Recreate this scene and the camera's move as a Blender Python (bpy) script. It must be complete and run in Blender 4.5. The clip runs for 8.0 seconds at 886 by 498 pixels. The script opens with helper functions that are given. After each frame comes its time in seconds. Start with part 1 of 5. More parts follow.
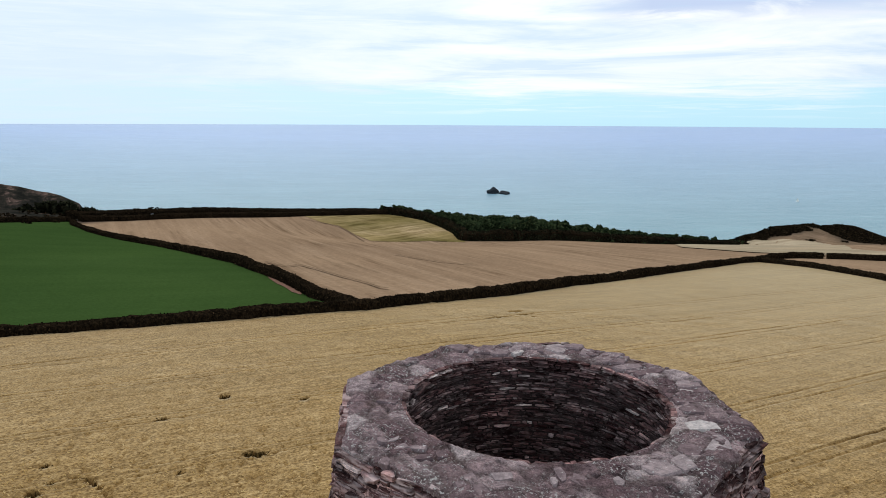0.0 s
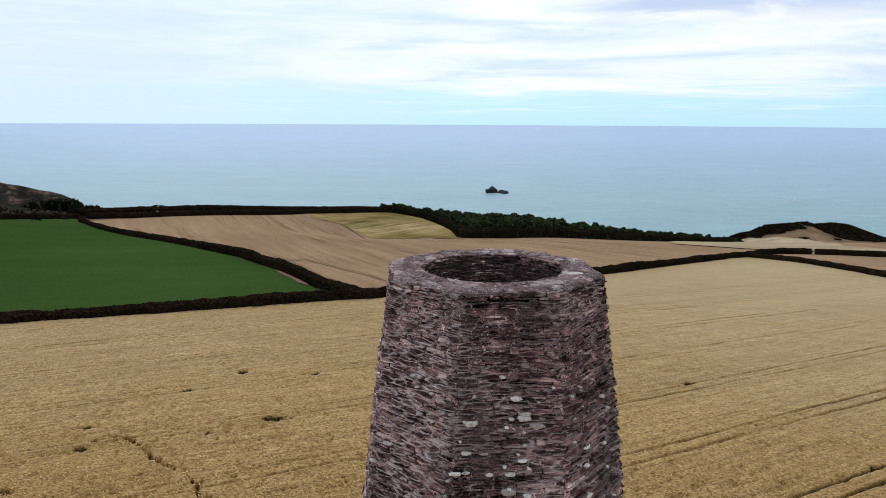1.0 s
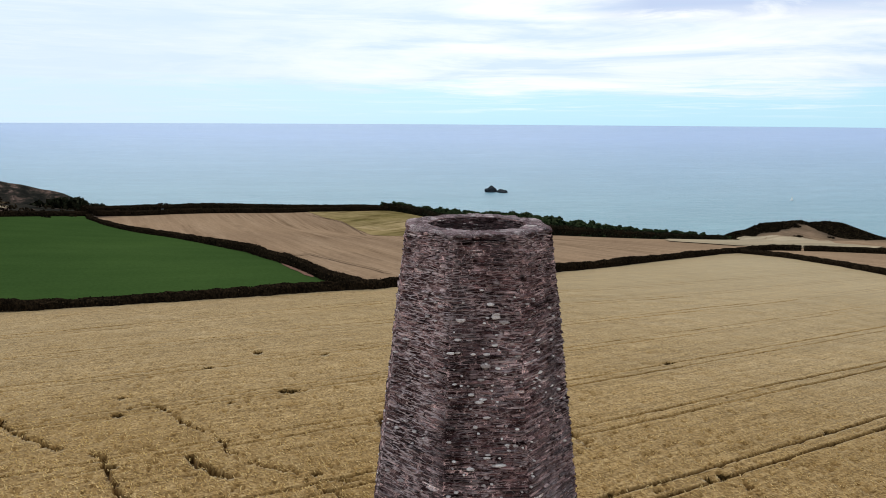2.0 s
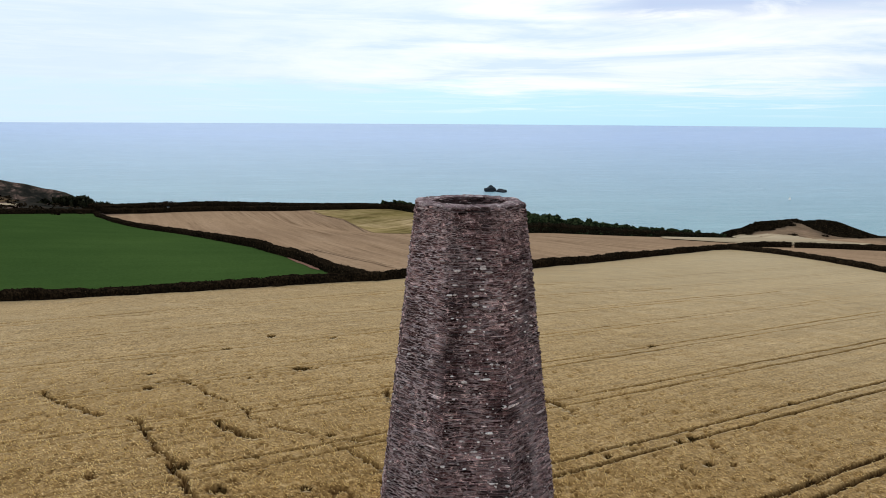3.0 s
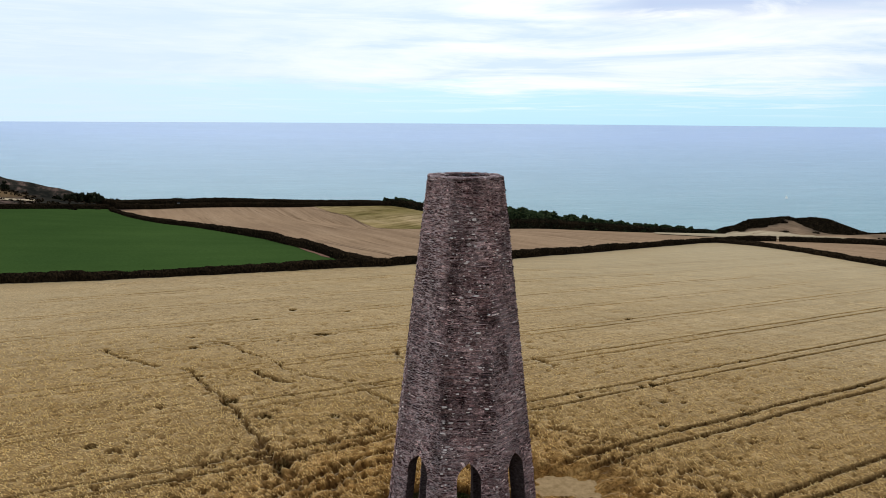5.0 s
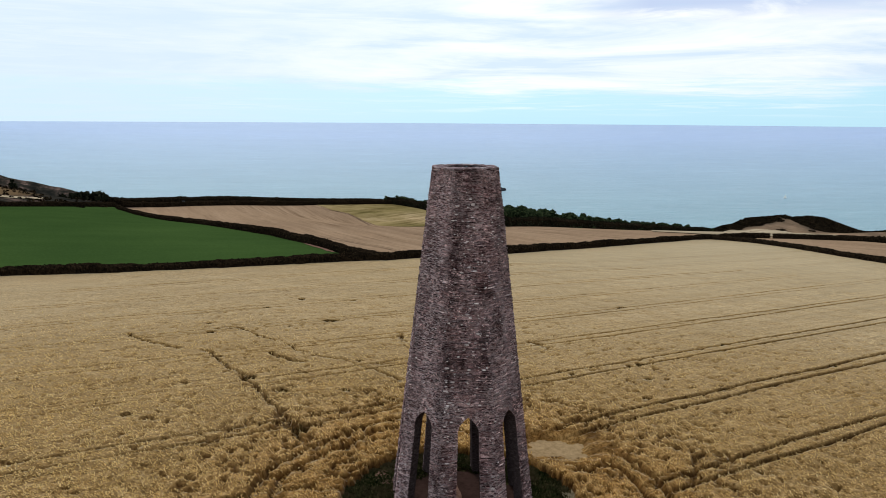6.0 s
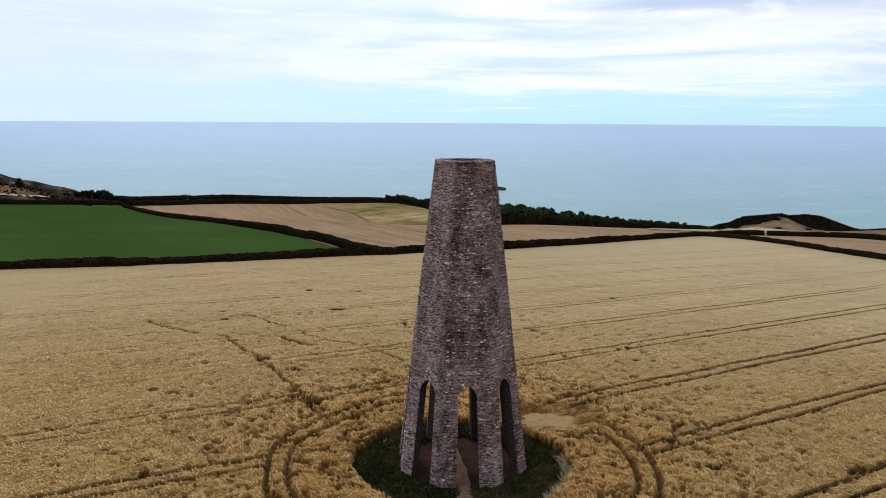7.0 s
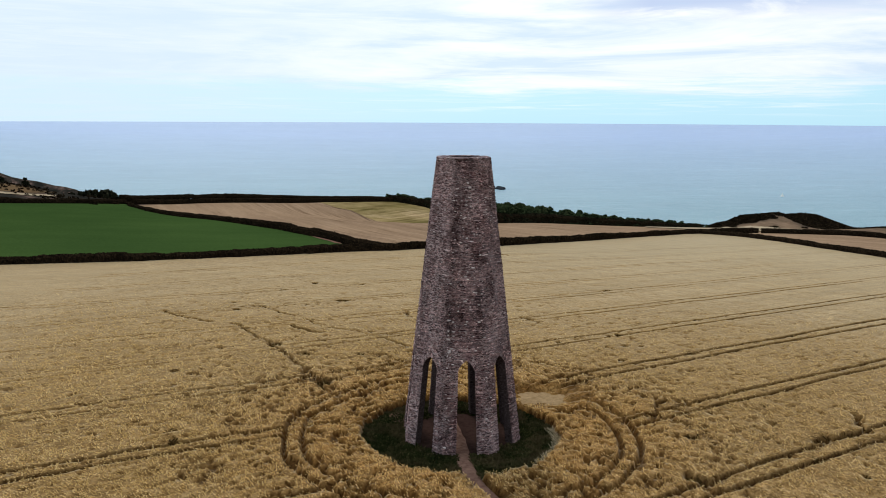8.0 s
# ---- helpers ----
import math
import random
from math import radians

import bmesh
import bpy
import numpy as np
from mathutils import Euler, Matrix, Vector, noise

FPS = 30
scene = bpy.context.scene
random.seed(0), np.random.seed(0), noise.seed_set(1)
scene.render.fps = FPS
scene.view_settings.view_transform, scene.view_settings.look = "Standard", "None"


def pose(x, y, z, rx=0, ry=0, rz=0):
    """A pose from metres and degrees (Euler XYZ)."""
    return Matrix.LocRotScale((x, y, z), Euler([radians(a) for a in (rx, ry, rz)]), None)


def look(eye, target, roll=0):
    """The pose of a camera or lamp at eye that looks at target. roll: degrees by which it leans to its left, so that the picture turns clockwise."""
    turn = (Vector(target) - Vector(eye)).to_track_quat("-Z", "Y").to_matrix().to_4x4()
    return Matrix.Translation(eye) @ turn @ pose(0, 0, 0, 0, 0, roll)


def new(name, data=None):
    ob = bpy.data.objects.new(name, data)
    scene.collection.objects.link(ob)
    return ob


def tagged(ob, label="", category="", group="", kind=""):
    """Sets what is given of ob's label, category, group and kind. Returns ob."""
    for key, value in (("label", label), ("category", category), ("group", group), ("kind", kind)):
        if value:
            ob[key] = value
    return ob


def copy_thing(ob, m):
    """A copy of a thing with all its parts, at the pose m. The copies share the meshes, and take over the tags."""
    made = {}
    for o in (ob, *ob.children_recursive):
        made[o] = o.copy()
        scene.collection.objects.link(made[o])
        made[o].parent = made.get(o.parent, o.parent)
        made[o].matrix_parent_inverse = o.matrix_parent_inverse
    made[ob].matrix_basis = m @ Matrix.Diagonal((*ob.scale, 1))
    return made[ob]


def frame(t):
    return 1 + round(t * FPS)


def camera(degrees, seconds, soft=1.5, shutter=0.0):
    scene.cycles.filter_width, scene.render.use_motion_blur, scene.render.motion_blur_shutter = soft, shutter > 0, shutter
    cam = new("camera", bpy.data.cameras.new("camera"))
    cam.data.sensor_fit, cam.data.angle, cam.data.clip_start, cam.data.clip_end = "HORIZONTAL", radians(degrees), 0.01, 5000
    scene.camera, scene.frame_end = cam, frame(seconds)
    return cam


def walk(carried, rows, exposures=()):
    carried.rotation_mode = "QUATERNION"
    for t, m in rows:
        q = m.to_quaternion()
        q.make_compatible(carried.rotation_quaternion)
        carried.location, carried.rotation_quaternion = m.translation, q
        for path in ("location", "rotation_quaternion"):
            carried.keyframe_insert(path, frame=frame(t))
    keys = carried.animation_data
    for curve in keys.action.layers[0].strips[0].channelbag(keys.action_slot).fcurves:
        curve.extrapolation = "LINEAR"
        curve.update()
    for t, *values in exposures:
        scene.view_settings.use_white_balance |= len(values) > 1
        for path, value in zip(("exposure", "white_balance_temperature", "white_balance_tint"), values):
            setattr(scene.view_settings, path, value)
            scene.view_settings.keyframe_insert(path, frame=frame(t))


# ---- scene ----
# The camera: seconds, x, y, z, yaw, pitch, roll. It flies backwards, away from the tower.
cam = camera(64.23, 8.0, soft=0.85)
ROWS = [
    (0, -0.743, -7.544, 27.444, 2.438, -10.341, 0.292),
    (0.5, -0.603, -11.133, 27.402, 2.390, -10.358, 0.299),
    (1, -0.457, -14.732, 27.410, 2.350, -10.373, 0.309),
    (1.5, -0.312, -18.320, 27.448, 2.319, -10.388, 0.321),
    (2.25, -0.108, -23.642, 27.529, 2.286, -10.408, 0.340),
    (3, 0.068, -28.843, 27.600, 2.266, -10.425, 0.360),
    (3.5, 0.165, -32.223, 27.627, 2.258, -10.436, 0.372),
    (4, 0.245, -35.523, 27.634, 2.254, -10.447, 0.382),
    (4.5, 0.310, -38.735, 27.619, 2.252, -10.457, 0.390),
    (5.25, 0.381, -43.383, 27.560, 2.253, -10.472, 0.394),
    (6, 0.432, -47.824, 27.477, 2.254, -10.486, 0.388),
    (6.5, 0.465, -50.676, 27.426, 2.254, -10.496, 0.377),
    (7, 0.504, -53.447, 27.395, 2.251, -10.505, 0.360),
    (7.5, 0.558, -56.146, 27.400, 2.245, -10.515, 0.335),
    (8, 0.636, -58.785, 27.464, 2.236, -10.526, 0.303),
]
walk(cam, [(t, pose(x, y, z, 90 + pitch, 0, yaw) @ pose(0, 0, 0, 0, 0, roll)) for t, x, y, z, yaw, pitch, roll in ROWS])

# ---------------------------------------------------------------- light
world = bpy.data.worlds.new("sky")
scene.world = world
world.use_nodes = True
SUN_EL, SUN_AZ = 50.0, -22.0   # degrees; the sun stands over the sea, a little to the left, behind thin cloud


def link(tree, a, b):
    tree.links.new(a, b)


def math_node(tree, op, a, b=None, c=None, clamp=False):
    n = tree.nodes.new("ShaderNodeMath")
    n.operation, n.use_clamp = op, clamp
    for i, v in enumerate((a, b, c)):
        if v is None:
            continue
        if isinstance(v, (int, float)):
            n.inputs[i].default_value = v
        else:
            tree.links.new(v, n.inputs[i])
    return n.outputs[0]


def ramp(tree, fac, stops, interp="LINEAR"):
    n = tree.nodes.new("ShaderNodeValToRGB")
    n.color_ramp.interpolation = interp
    while len(n.color_ramp.elements) < len(stops):
        n.color_ramp.elements.new(0.5)
    for e, (p, c) in zip(n.color_ramp.elements, stops):
        e.position, e.color = p, (c if len(c) == 4 else (*c, 1))
    tree.links.new(fac, n.inputs[0])
    return n.outputs[0]


def mix(tree, fac, a, b, blend="MIX"):
    n = tree.nodes.new("ShaderNodeMix")
    n.data_type, n.blend_type = "RGBA", blend
    for sock, v in ((n.inputs[0], fac), (n.inputs[6], a), (n.inputs[7], b)):
        if isinstance(v, (int, float)):
            sock.default_value = v
        elif isinstance(v, tuple):
            sock.default_value = v if len(v) == 4 else (*v, 1)
        else:
            tree.links.new(v, sock)
    return n.outputs[2]


def noise_tex(tree, vec, scale, detail=4.0, rough=0.55, dist=0.0):
    n = tree.nodes.new("ShaderNodeTexNoise")
    n.inputs["Scale"].default_value, n.inputs["Detail"].default_value = scale, detail
    n.inputs["Roughness"].default_value, n.inputs["Distortion"].default_value = rough, dist
    if vec is not None:
        tree.links.new(vec, n.inputs["Vector"])
    return n.outputs["Fac"]


def mapped(tree, vec, scale=(1, 1, 1), rot=(0, 0, 0), loc=(0, 0, 0)):
    """Turns the vector first, then stretches it."""
    if any(rot):
        vec = mapped_turn(tree, vec, rot)
        rot = (0, 0, 0)
    n = tree.nodes.new("ShaderNodeMapping")
    n.inputs["Scale"].default_value, n.inputs["Rotation"].default_value, n.inputs["Location"].default_value = scale, rot, loc
    tree.links.new(vec, n.inputs["Vector"])
    return n.outputs[0]


def mapped_turn(tree, vec, rot):
    n = tree.nodes.new("ShaderNodeMapping")
    n.inputs["Rotation"].default_value = rot
    tree.links.new(vec, n.inputs["Vector"])
    return n.outputs[0]


def build_sky():
    t = world.node_tree
    t.nodes.clear()
    out, bg = t.nodes.new("ShaderNodeOutputWorld"), t.nodes.new("ShaderNodeBackground")
    sky = t.nodes.new("ShaderNodeTexSky")
    sky.sky_type, sky.sun_disc = "NISHITA", False
    sky.sun_elevation, sky.sun_rotation = radians(SUN_EL), radians(SUN_AZ)
    sky.altitude, sky.air_density, sky.dust_density, sky.ozone_density = 150, 1.0, 1.0, 1.0
    co = t.nodes.new("ShaderNodeTexCoord").outputs["Generated"]
    sep = t.nodes.new("ShaderNodeSeparateXYZ")
    link(t, co, sep.inputs[0])
    x, y, z = sep.outputs
    # azimuth and height: streaks of cloud lie flat
    az = math_node(t, "ARCTAN2", x, y)
    comb = t.nodes.new("ShaderNodeCombineXYZ")
    link(t, az, comb.inputs[0])
    link(t, z, comb.inputs[1])
    flat = comb.outputs[0]
    big = noise_tex(t, mapped(t, flat, (2.2, 17, 1), loc=(1.7, 0.9, 0)), 1.0, 8, 0.58, 0.7)
    fine = noise_tex(t, mapped(t, flat, (5, 60, 1), loc=(0.3, 7.7, 2)), 1.0, 7, 0.62, 0.8)
    thin = noise_tex(t, mapped(t, flat, (9, 150, 1), loc=(4.1, 2.9, 5)), 1.0, 6, 0.68, 0.6)
    cover = math_node(t, "ADD", math_node(t, "MULTIPLY", big, 0.70), math_node(t, "MULTIPLY", fine, 0.30))
    cover = math_node(t, "ADD", cover, math_node(t, "MULTIPLY", math_node(t, "SUBTRACT", thin, 0.3), 0.30))
    # more cloud higher up, a clear pale band over the sea
    lift = math_node(t, "MULTIPLY", math_node(t, "SUBTRACT", z, 0.041), 9.0)
    lift = math_node(t, "MINIMUM", math_node(t, "MAXIMUM", lift, -0.45), 0.22)
    cloud = ramp(t, math_node(t, "ADD", cover, lift), [(0.44, (0, 0, 0)), (0.68, (1, 1, 1))], "EASE")
    # thin cloud glows towards the sun and is greyer away from it
    toward = math_node(t, "ADD", math_node(t, "MULTIPLY", x, math.sin(radians(SUN_AZ))), math_node(t, "MULTIPLY", y, math.cos(radians(SUN_AZ))))
    glow = math_node(t, "ADD", math_node(t, "MULTIPLY", toward, 0.17), 0.835)
    grey = ramp(t, noise_tex(t, mapped(t, flat, (3.3, 30, 1), loc=(8.4, 5.3, 1)), 1.0, 6, 0.6, 0.5), [(0.38, (7.4, 8.8, 10.4)), (0.50, (9.4, 10.2, 10.9)), (0.62, (10.8, 11.0, 11.2))])
    grey = mix(t, 1.0, grey, glow, "MULTIPLY")
    # ragged grey undersides above the bright bank
    under = ramp(t, noise_tex(t, mapped(t, flat, (5.5, 34, 1), loc=(2.2, 1.4, 4)), 1.0, 7, 0.6, 0.6), [(0.36, (0, 0, 0)), (0.50, (1, 1, 1))])
    high = math_node(t, "MULTIPLY", math_node(t, "SUBTRACT", z, 0.116), 34.0, clamp=True)
    high = math_node(t, "MULTIPLY", high, math_node(t, "SUBTRACT", 1.0, math_node(t, "MULTIPLY", math_node(t, "SUBTRACT", z, 0.2), 8.0, clamp=True)))
    high = math_node(t, "MULTIPLY", high, math_node(t, "MULTIPLY", math_node(t, "SUBTRACT", az, 0.12), 9.0, clamp=True))
    grey = mix(t, math_node(t, "MULTIPLY", under, high), grey, (5.9, 6.9, 9.2))
    mask = math_node(t, "MULTIPLY", cloud, 0.95)
    pale = mix(t, 0.86, sky.outputs[0], (5.9, 9.5, 11.4))
    # thin low streaks over the horizon
    low = math_node(t, "SUBTRACT", 1.0, math_node(t, "DIVIDE", math_node(t, "ABSOLUTE", math_node(t, "SUBTRACT", z, 0.018)), 0.016), clamp=True)
    wisp = ramp(t, noise_tex(t, mapped(t, flat, (7, 190, 1), loc=(6.6, 3.1, 8)), 1.0, 6, 0.65, 0.5), [(0.50, (0, 0, 0)), (0.72, (0.75, 0.75, 0.75))])
    pale = mix(t, math_node(t, "MULTIPLY", low, wisp), pale, (9.6, 10.6, 11.2))
    pale = mix(t, 1.0, pale, glow, "MULTIPLY")
    # a blue-grey veil lies over the western part
    veil = math_node(t, "MULTIPLY", math_node(t, "SUBTRACT", 0.02, az), 2.0, clamp=True)
    veil = math_node(t, "MULTIPLY", veil, math_node(t, "ADD", 0.35, thin))
    pale = mix(t, veil, pale, (7.3, 8.9, 10.3))
    grey = mix(t, veil, grey, (7.4, 8.8, 10.2))
    link(t, mix(t, mask, pale, grey), bg.inputs["Color"])
    bg.inputs["Strength"].default_value = 0.1
    link(t, bg.outputs[0], out.inputs[0])


build_sky()
sun = new("sun", bpy.data.lights.new("sun", "SUN"))
sun.data.energy, sun.data.angle, sun.data.color = 1.5, radians(12), (1.0, 0.95, 0.88)
sun.matrix_world = look((400 * math.sin(radians(SUN_AZ)), 400 * math.cos(radians(SUN_AZ)), 400 * math.tan(radians(SUN_EL))), (0, 0, 0))
scene.view_settings.exposure = 0.0


# ---------------------------------------------------------------- materials
def material(name):
    m = bpy.data.materials.new(name)
    m.use_nodes = True
    t = m.node_tree
    b = t.nodes["Principled BSDF"]
    b.inputs["Specular IOR Level"].default_value = 0.0
    geo = t.nodes.new("ShaderNodeNewGeometry")
    return m, t, b, geo


def bump_to(t, b, height, strength, distance):
    n = t.nodes.new("ShaderNodeBump")
    n.inputs["Strength"].default_value, n.inputs["Distance"].default_value = strength, distance
    link(t, height, n.inputs["Height"])
    link(t, n.outputs[0], b.inputs["Normal"])


def stone_material(name, single, dark=0.92, pale=0.3, mortar=0.8):
    """Purple-brown and grey slatey stone with pale lichen. single: pieces that are objects of their own."""
    m, t, b, geo = material(name)
    pos = geo.outputs["Position"]
    rnd = t.nodes.new("ShaderNodeObjectInfo").outputs["Random"] if single else geo.outputs["Random Per Island"]
    d = dark
    base = ramp(t, rnd, [(0.0, (0.023 * d, 0.0115 * d, 0.012 * d)), (0.3, (0.058 * d, 0.032 * d, 0.033 * d)), (0.6, (0.113 * d, 0.067 * d, 0.067 * d)),
                         (0.85, (0.200 * d, 0.131 * d, 0.129 * d)), (0.97, (0.33 * d, 0.264 * d, 0.262 * d)), (1.0, (0.66, 0.62, 0.60))])
    grain = noise_tex(t, mapped(t, pos, (9, 9, 34)), 1.0, 7, 0.72)
    base = mix(t, 1.0, base, ramp(t, grain, [(0.32, (0.25, 0.23, 0.24)), (0.5, (0.95, 0.93, 0.94)), (0.68, (2.0, 1.92, 1.84))]), "MULTIPLY")
    weather = noise_tex(t, mapped(t, pos, (0.9, 0.9, 0.12)), 1.0, 5, 0.6)
    base = mix(t, 1.0, base, ramp(t, weather, [(0.38, (0.36, 0.30, 0.30)), (0.62, (1.5, 1.42, 1.36))]), "MULTIPLY")
    lichen = ramp(t, noise_tex(t, mapped(t, pos, (1, 1, 1.8)), 7.0, 6, 0.7, 0.6), [(0.54, (0, 0, 0)), (0.68, (1, 1, 1))])
    base = mix(t, math_node(t, "MULTIPLY", lichen, pale), base, (0.42, 0.345, 0.325))
    # threads of pale mortar left in and over the joints
    cells = t.nodes.new("ShaderNodeTexVoronoi")
    cells.feature = "DISTANCE_TO_EDGE"
    cells.inputs["Scale"].default_value, cells.inputs["Randomness"].default_value = 1.0, 1.0
    wob = t.nodes.new("ShaderNodeVectorMath")
    wob.operation = "MULTIPLY_ADD"
    jitter = t.nodes.new("ShaderNodeTexNoise")
    jitter.inputs["Scale"].default_value, jitter.inputs["Detail"].default_value = 5.0, 4.0
    link(t, pos, jitter.inputs["Vector"])
    link(t, jitter.outputs["Color"], wob.inputs[0])
    wob.inputs[1].default_value = (0.30, 0.30, 0.09)
    link(t, pos, wob.inputs[2])
    link(t, mapped(t, wob.outputs[0], (1.7, 1.7, 10.0)), cells.inputs["Vector"])
    thread = ramp(t, cells.outputs["Distance"], [(0.02, (1, 1, 1)), (0.13, (0, 0, 0))])
    sep = t.nodes.new("ShaderNodeSeparateXYZ")
    link(t, pos, sep.inputs[0])
    ang = math_node(t, "ARCTAN2", sep.outputs[1], sep.outputs[0])
    # a dark run of damp down one corner; the side beyond it was pointed more thickly
    streak = math_node(t, "SUBTRACT", 1.0, math_node(t, "DIVIDE", math_node(t, "ABSOLUTE", math_node(t, "SUBTRACT", ang, -1.80)), 0.20), clamp=True)
    streak = math_node(t, "MULTIPLY", streak, ramp(t, noise_tex(t, mapped(t, pos, (1.6, 1.6, 0.16), loc=(2, 5, 3)), 1.0, 6, 0.65), [(0.38, (0, 0, 0)), (0.56, (1, 1, 1))]))
    base = mix(t, streak, base, mix(t, 1.0, base, (0.46, 0.36, 0.34), "MULTIPLY"))
    # beds of darker and of paler slate, a hand high and a pace long
    beds = noise_tex(t, mapped(t, wob.outputs[0], (1.15, 1.15, 8.5), loc=(4, 9, 2)), 1.0, 5, 0.68)
    base = mix(t, 1.0, base, ramp(t, beds, [(0.36, (0.22, 0.19, 0.19)), (0.5, (0.88, 0.86, 0.86)), (0.62, (1.75, 1.68, 1.66))]), "MULTIPLY")
    # one side is darker than its neighbours: its shade is put into the colour
    face_shade = math_node(t, "DIVIDE", math_node(t, "SUBTRACT", 0.40, math_node(t, "ABSOLUTE", math_node(t, "SUBTRACT", ang, -1.457))), 0.05, clamp=True)
    base = mix(t, face_shade, base, mix(t, 1.0, base, (0.90, 0.83, 0.83), "MULTIPLY"))
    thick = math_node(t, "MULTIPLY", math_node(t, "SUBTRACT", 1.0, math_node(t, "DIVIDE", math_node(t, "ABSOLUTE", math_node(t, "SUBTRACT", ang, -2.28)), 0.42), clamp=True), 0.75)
    left_over = ramp(t, noise_tex(t, mapped(t, pos, (0.55, 0.55, 0.3), loc=(7, 2, 1)), 1.0, 6, 0.62), [(0.40, (0.06, 0.06, 0.06)), (0.62, (0.8, 0.8, 0.8))])
    base = mix(t, math_node(t, "MULTIPLY", math_node(t, "MULTIPLY", thread, math_node(t, "ADD", left_over, thick, clamp=True)), mortar), base, (0.66, 0.515, 0.495))
    smear = ramp(t, noise_tex(t, mapped(t, pos, (0.8, 0.8, 0.35), loc=(3, 1, 0)), 1.0, 7, 0.66, 0.4), [(0.46, (0, 0, 0)), (0.66, (1, 1, 1))])
    # grey smears, stronger on one side: sky light painted into the colour
    face_skylight = math_node(t, "MULTIPLY", math_node(t, "SUBTRACT", 1.0, math_node(t, "DIVIDE", math_node(t, "ABSOLUTE", math_node(t, "SUBTRACT", ang, -0.70)), 0.36), clamp=True), 0.30)
    base = mix(t, math_node(t, "MULTIPLY", smear, math_node(t, "ADD", face_skylight, 0.14)), base, (0.42, 0.335, 0.335))
    # crusts of white lichen and chips of mortar, in drifts
    chips = ramp(t, noise_tex(t, mapped(t, pos, (9, 9, 26), loc=(5, 3, 8)), 1.0, 5, 0.74, 0.5), [(0.57, (0, 0, 0)), (0.64, (1, 1, 1))])
    spread_ = ramp(t, noise_tex(t, mapped(t, pos, (1.1, 1.1, 0.8), loc=(1, 6, 4)), 1.0, 4, 0.6), [(0.38, (0.15, 0.15, 0.15)), (0.60, (0.95, 0.95, 0.95))])
    base = mix(t, math_node(t, "MULTIPLY", math_node(t, "MULTIPLY", chips, spread_), mortar), base, (0.74, 0.585, 0.560))
    link(t, base, b.inputs["Base Color"])
    b.inputs["Roughness"].default_value = 0.9
    bump_to(t, b, noise_tex(t, mapped(t, pos, (14, 14, 40)), 1.0, 5, 0.7), 0.7, 0.03)
    return m


def pale_stone_material():
    """Milky quartz, each stone of its own tone, stained in its hollows."""
    m, t, b, geo = material("pale_quartz_stone")
    pos = geo.outputs["Position"]
    c = ramp(t, geo.outputs["Random Per Island"], [(0.0, (0.38, 0.315, 0.295)), (0.5, (0.64, 0.555, 0.525)), (1.0, (0.86, 0.79, 0.75))])
    c = mix(t, 1.0, c, ramp(t, noise_tex(t, pos, 18.0, 5, 0.75), [(0.34, (0.55, 0.50, 0.48)), (0.52, (1, 1, 1)), (0.7, (1.1, 1.1, 1.1))]), "MULTIPLY")
    link(t, c, b.inputs["Base Color"])
    b.inputs["Roughness"].default_value = 0.8
    bump_to(t, b, noise_tex(t, pos, 24.0, 5, 0.7), 0.6, 0.02)
    return m


def capstone_material():
    m, t, b, geo = material("lichened_capstone")
    pos = geo.outputs["Position"]
    rnd = t.nodes.new("ShaderNodeObjectInfo").outputs["Random"]
    c = ramp(t, rnd, [(0.0, (0.17, 0.118, 0.122)), (0.6, (0.27, 0.203, 0.206)), (0.95, (0.38, 0.31, 0.306)), (1.0, (0.52, 0.46, 0.44))])
    c = mix(t, 1.0, c, ramp(t, noise_tex(t, pos, 11.0, 7, 0.75), [(0.3, (0.5, 0.48, 0.5)), (0.5, (0.95, 0.95, 0.95)), (0.7, (1.45, 1.42, 1.4))]), "MULTIPLY")
    spots = ramp(t, noise_tex(t, pos, 24.0, 3, 0.6), [(0.63, (0, 0, 0)), (0.68, (1, 1, 1))])
    c = mix(t, math_node(t, "MULTIPLY", spots, 0.7), c, (0.62, 0.59, 0.56))
    link(t, c, b.inputs["Base Color"])
    b.inputs["Roughness"].default_value = 0.95
    bump_to(t, b, noise_tex(t, pos, 16.0, 6, 0.75), 0.8, 0.05)
    return m


def mortar_material():
    m, t, b, geo = material("mortar_and_rubble")
    pos = geo.outputs["Position"]
    n1 = noise_tex(t, mapped(t, pos, (3.2, 3.2, 5)), 1.0, 8, 0.72)
    c = ramp(t, n1, [(0.38, (0.030, 0.019, 0.019)), (0.47, (0.15, 0.106, 0.106)), (0.57, (0.43, 0.312, 0.300)), (0.70, (0.66, 0.515, 0.490))])
    fresh = noise_tex(t, mapped(t, pos, (0.7, 0.7, 0.45), loc=(7, 2, 1)), 1.0, 5, 0.62)
    c = mix(t, 1.0, c, ramp(t, fresh, [(0.36, (0.40, 0.35, 0.34)), (0.58, (1.50, 1.40, 1.38))]), "MULTIPLY")
    grit = noise_tex(t, pos, 30.0, 4, 0.75)
    c = mix(t, 1.0, c, ramp(t, grit, [(0.38, (0.22, 0.18, 0.18)), (0.50, (0.98, 0.94, 0.93)), (0.62, (1.75, 1.70, 1.66))]), "MULTIPLY")
    link(t, c, b.inputs["Base Color"])
    b.inputs["Roughness"].default_value = 0.95
    bump_to(t, b, n1, 0.8, 0.06)
    return m


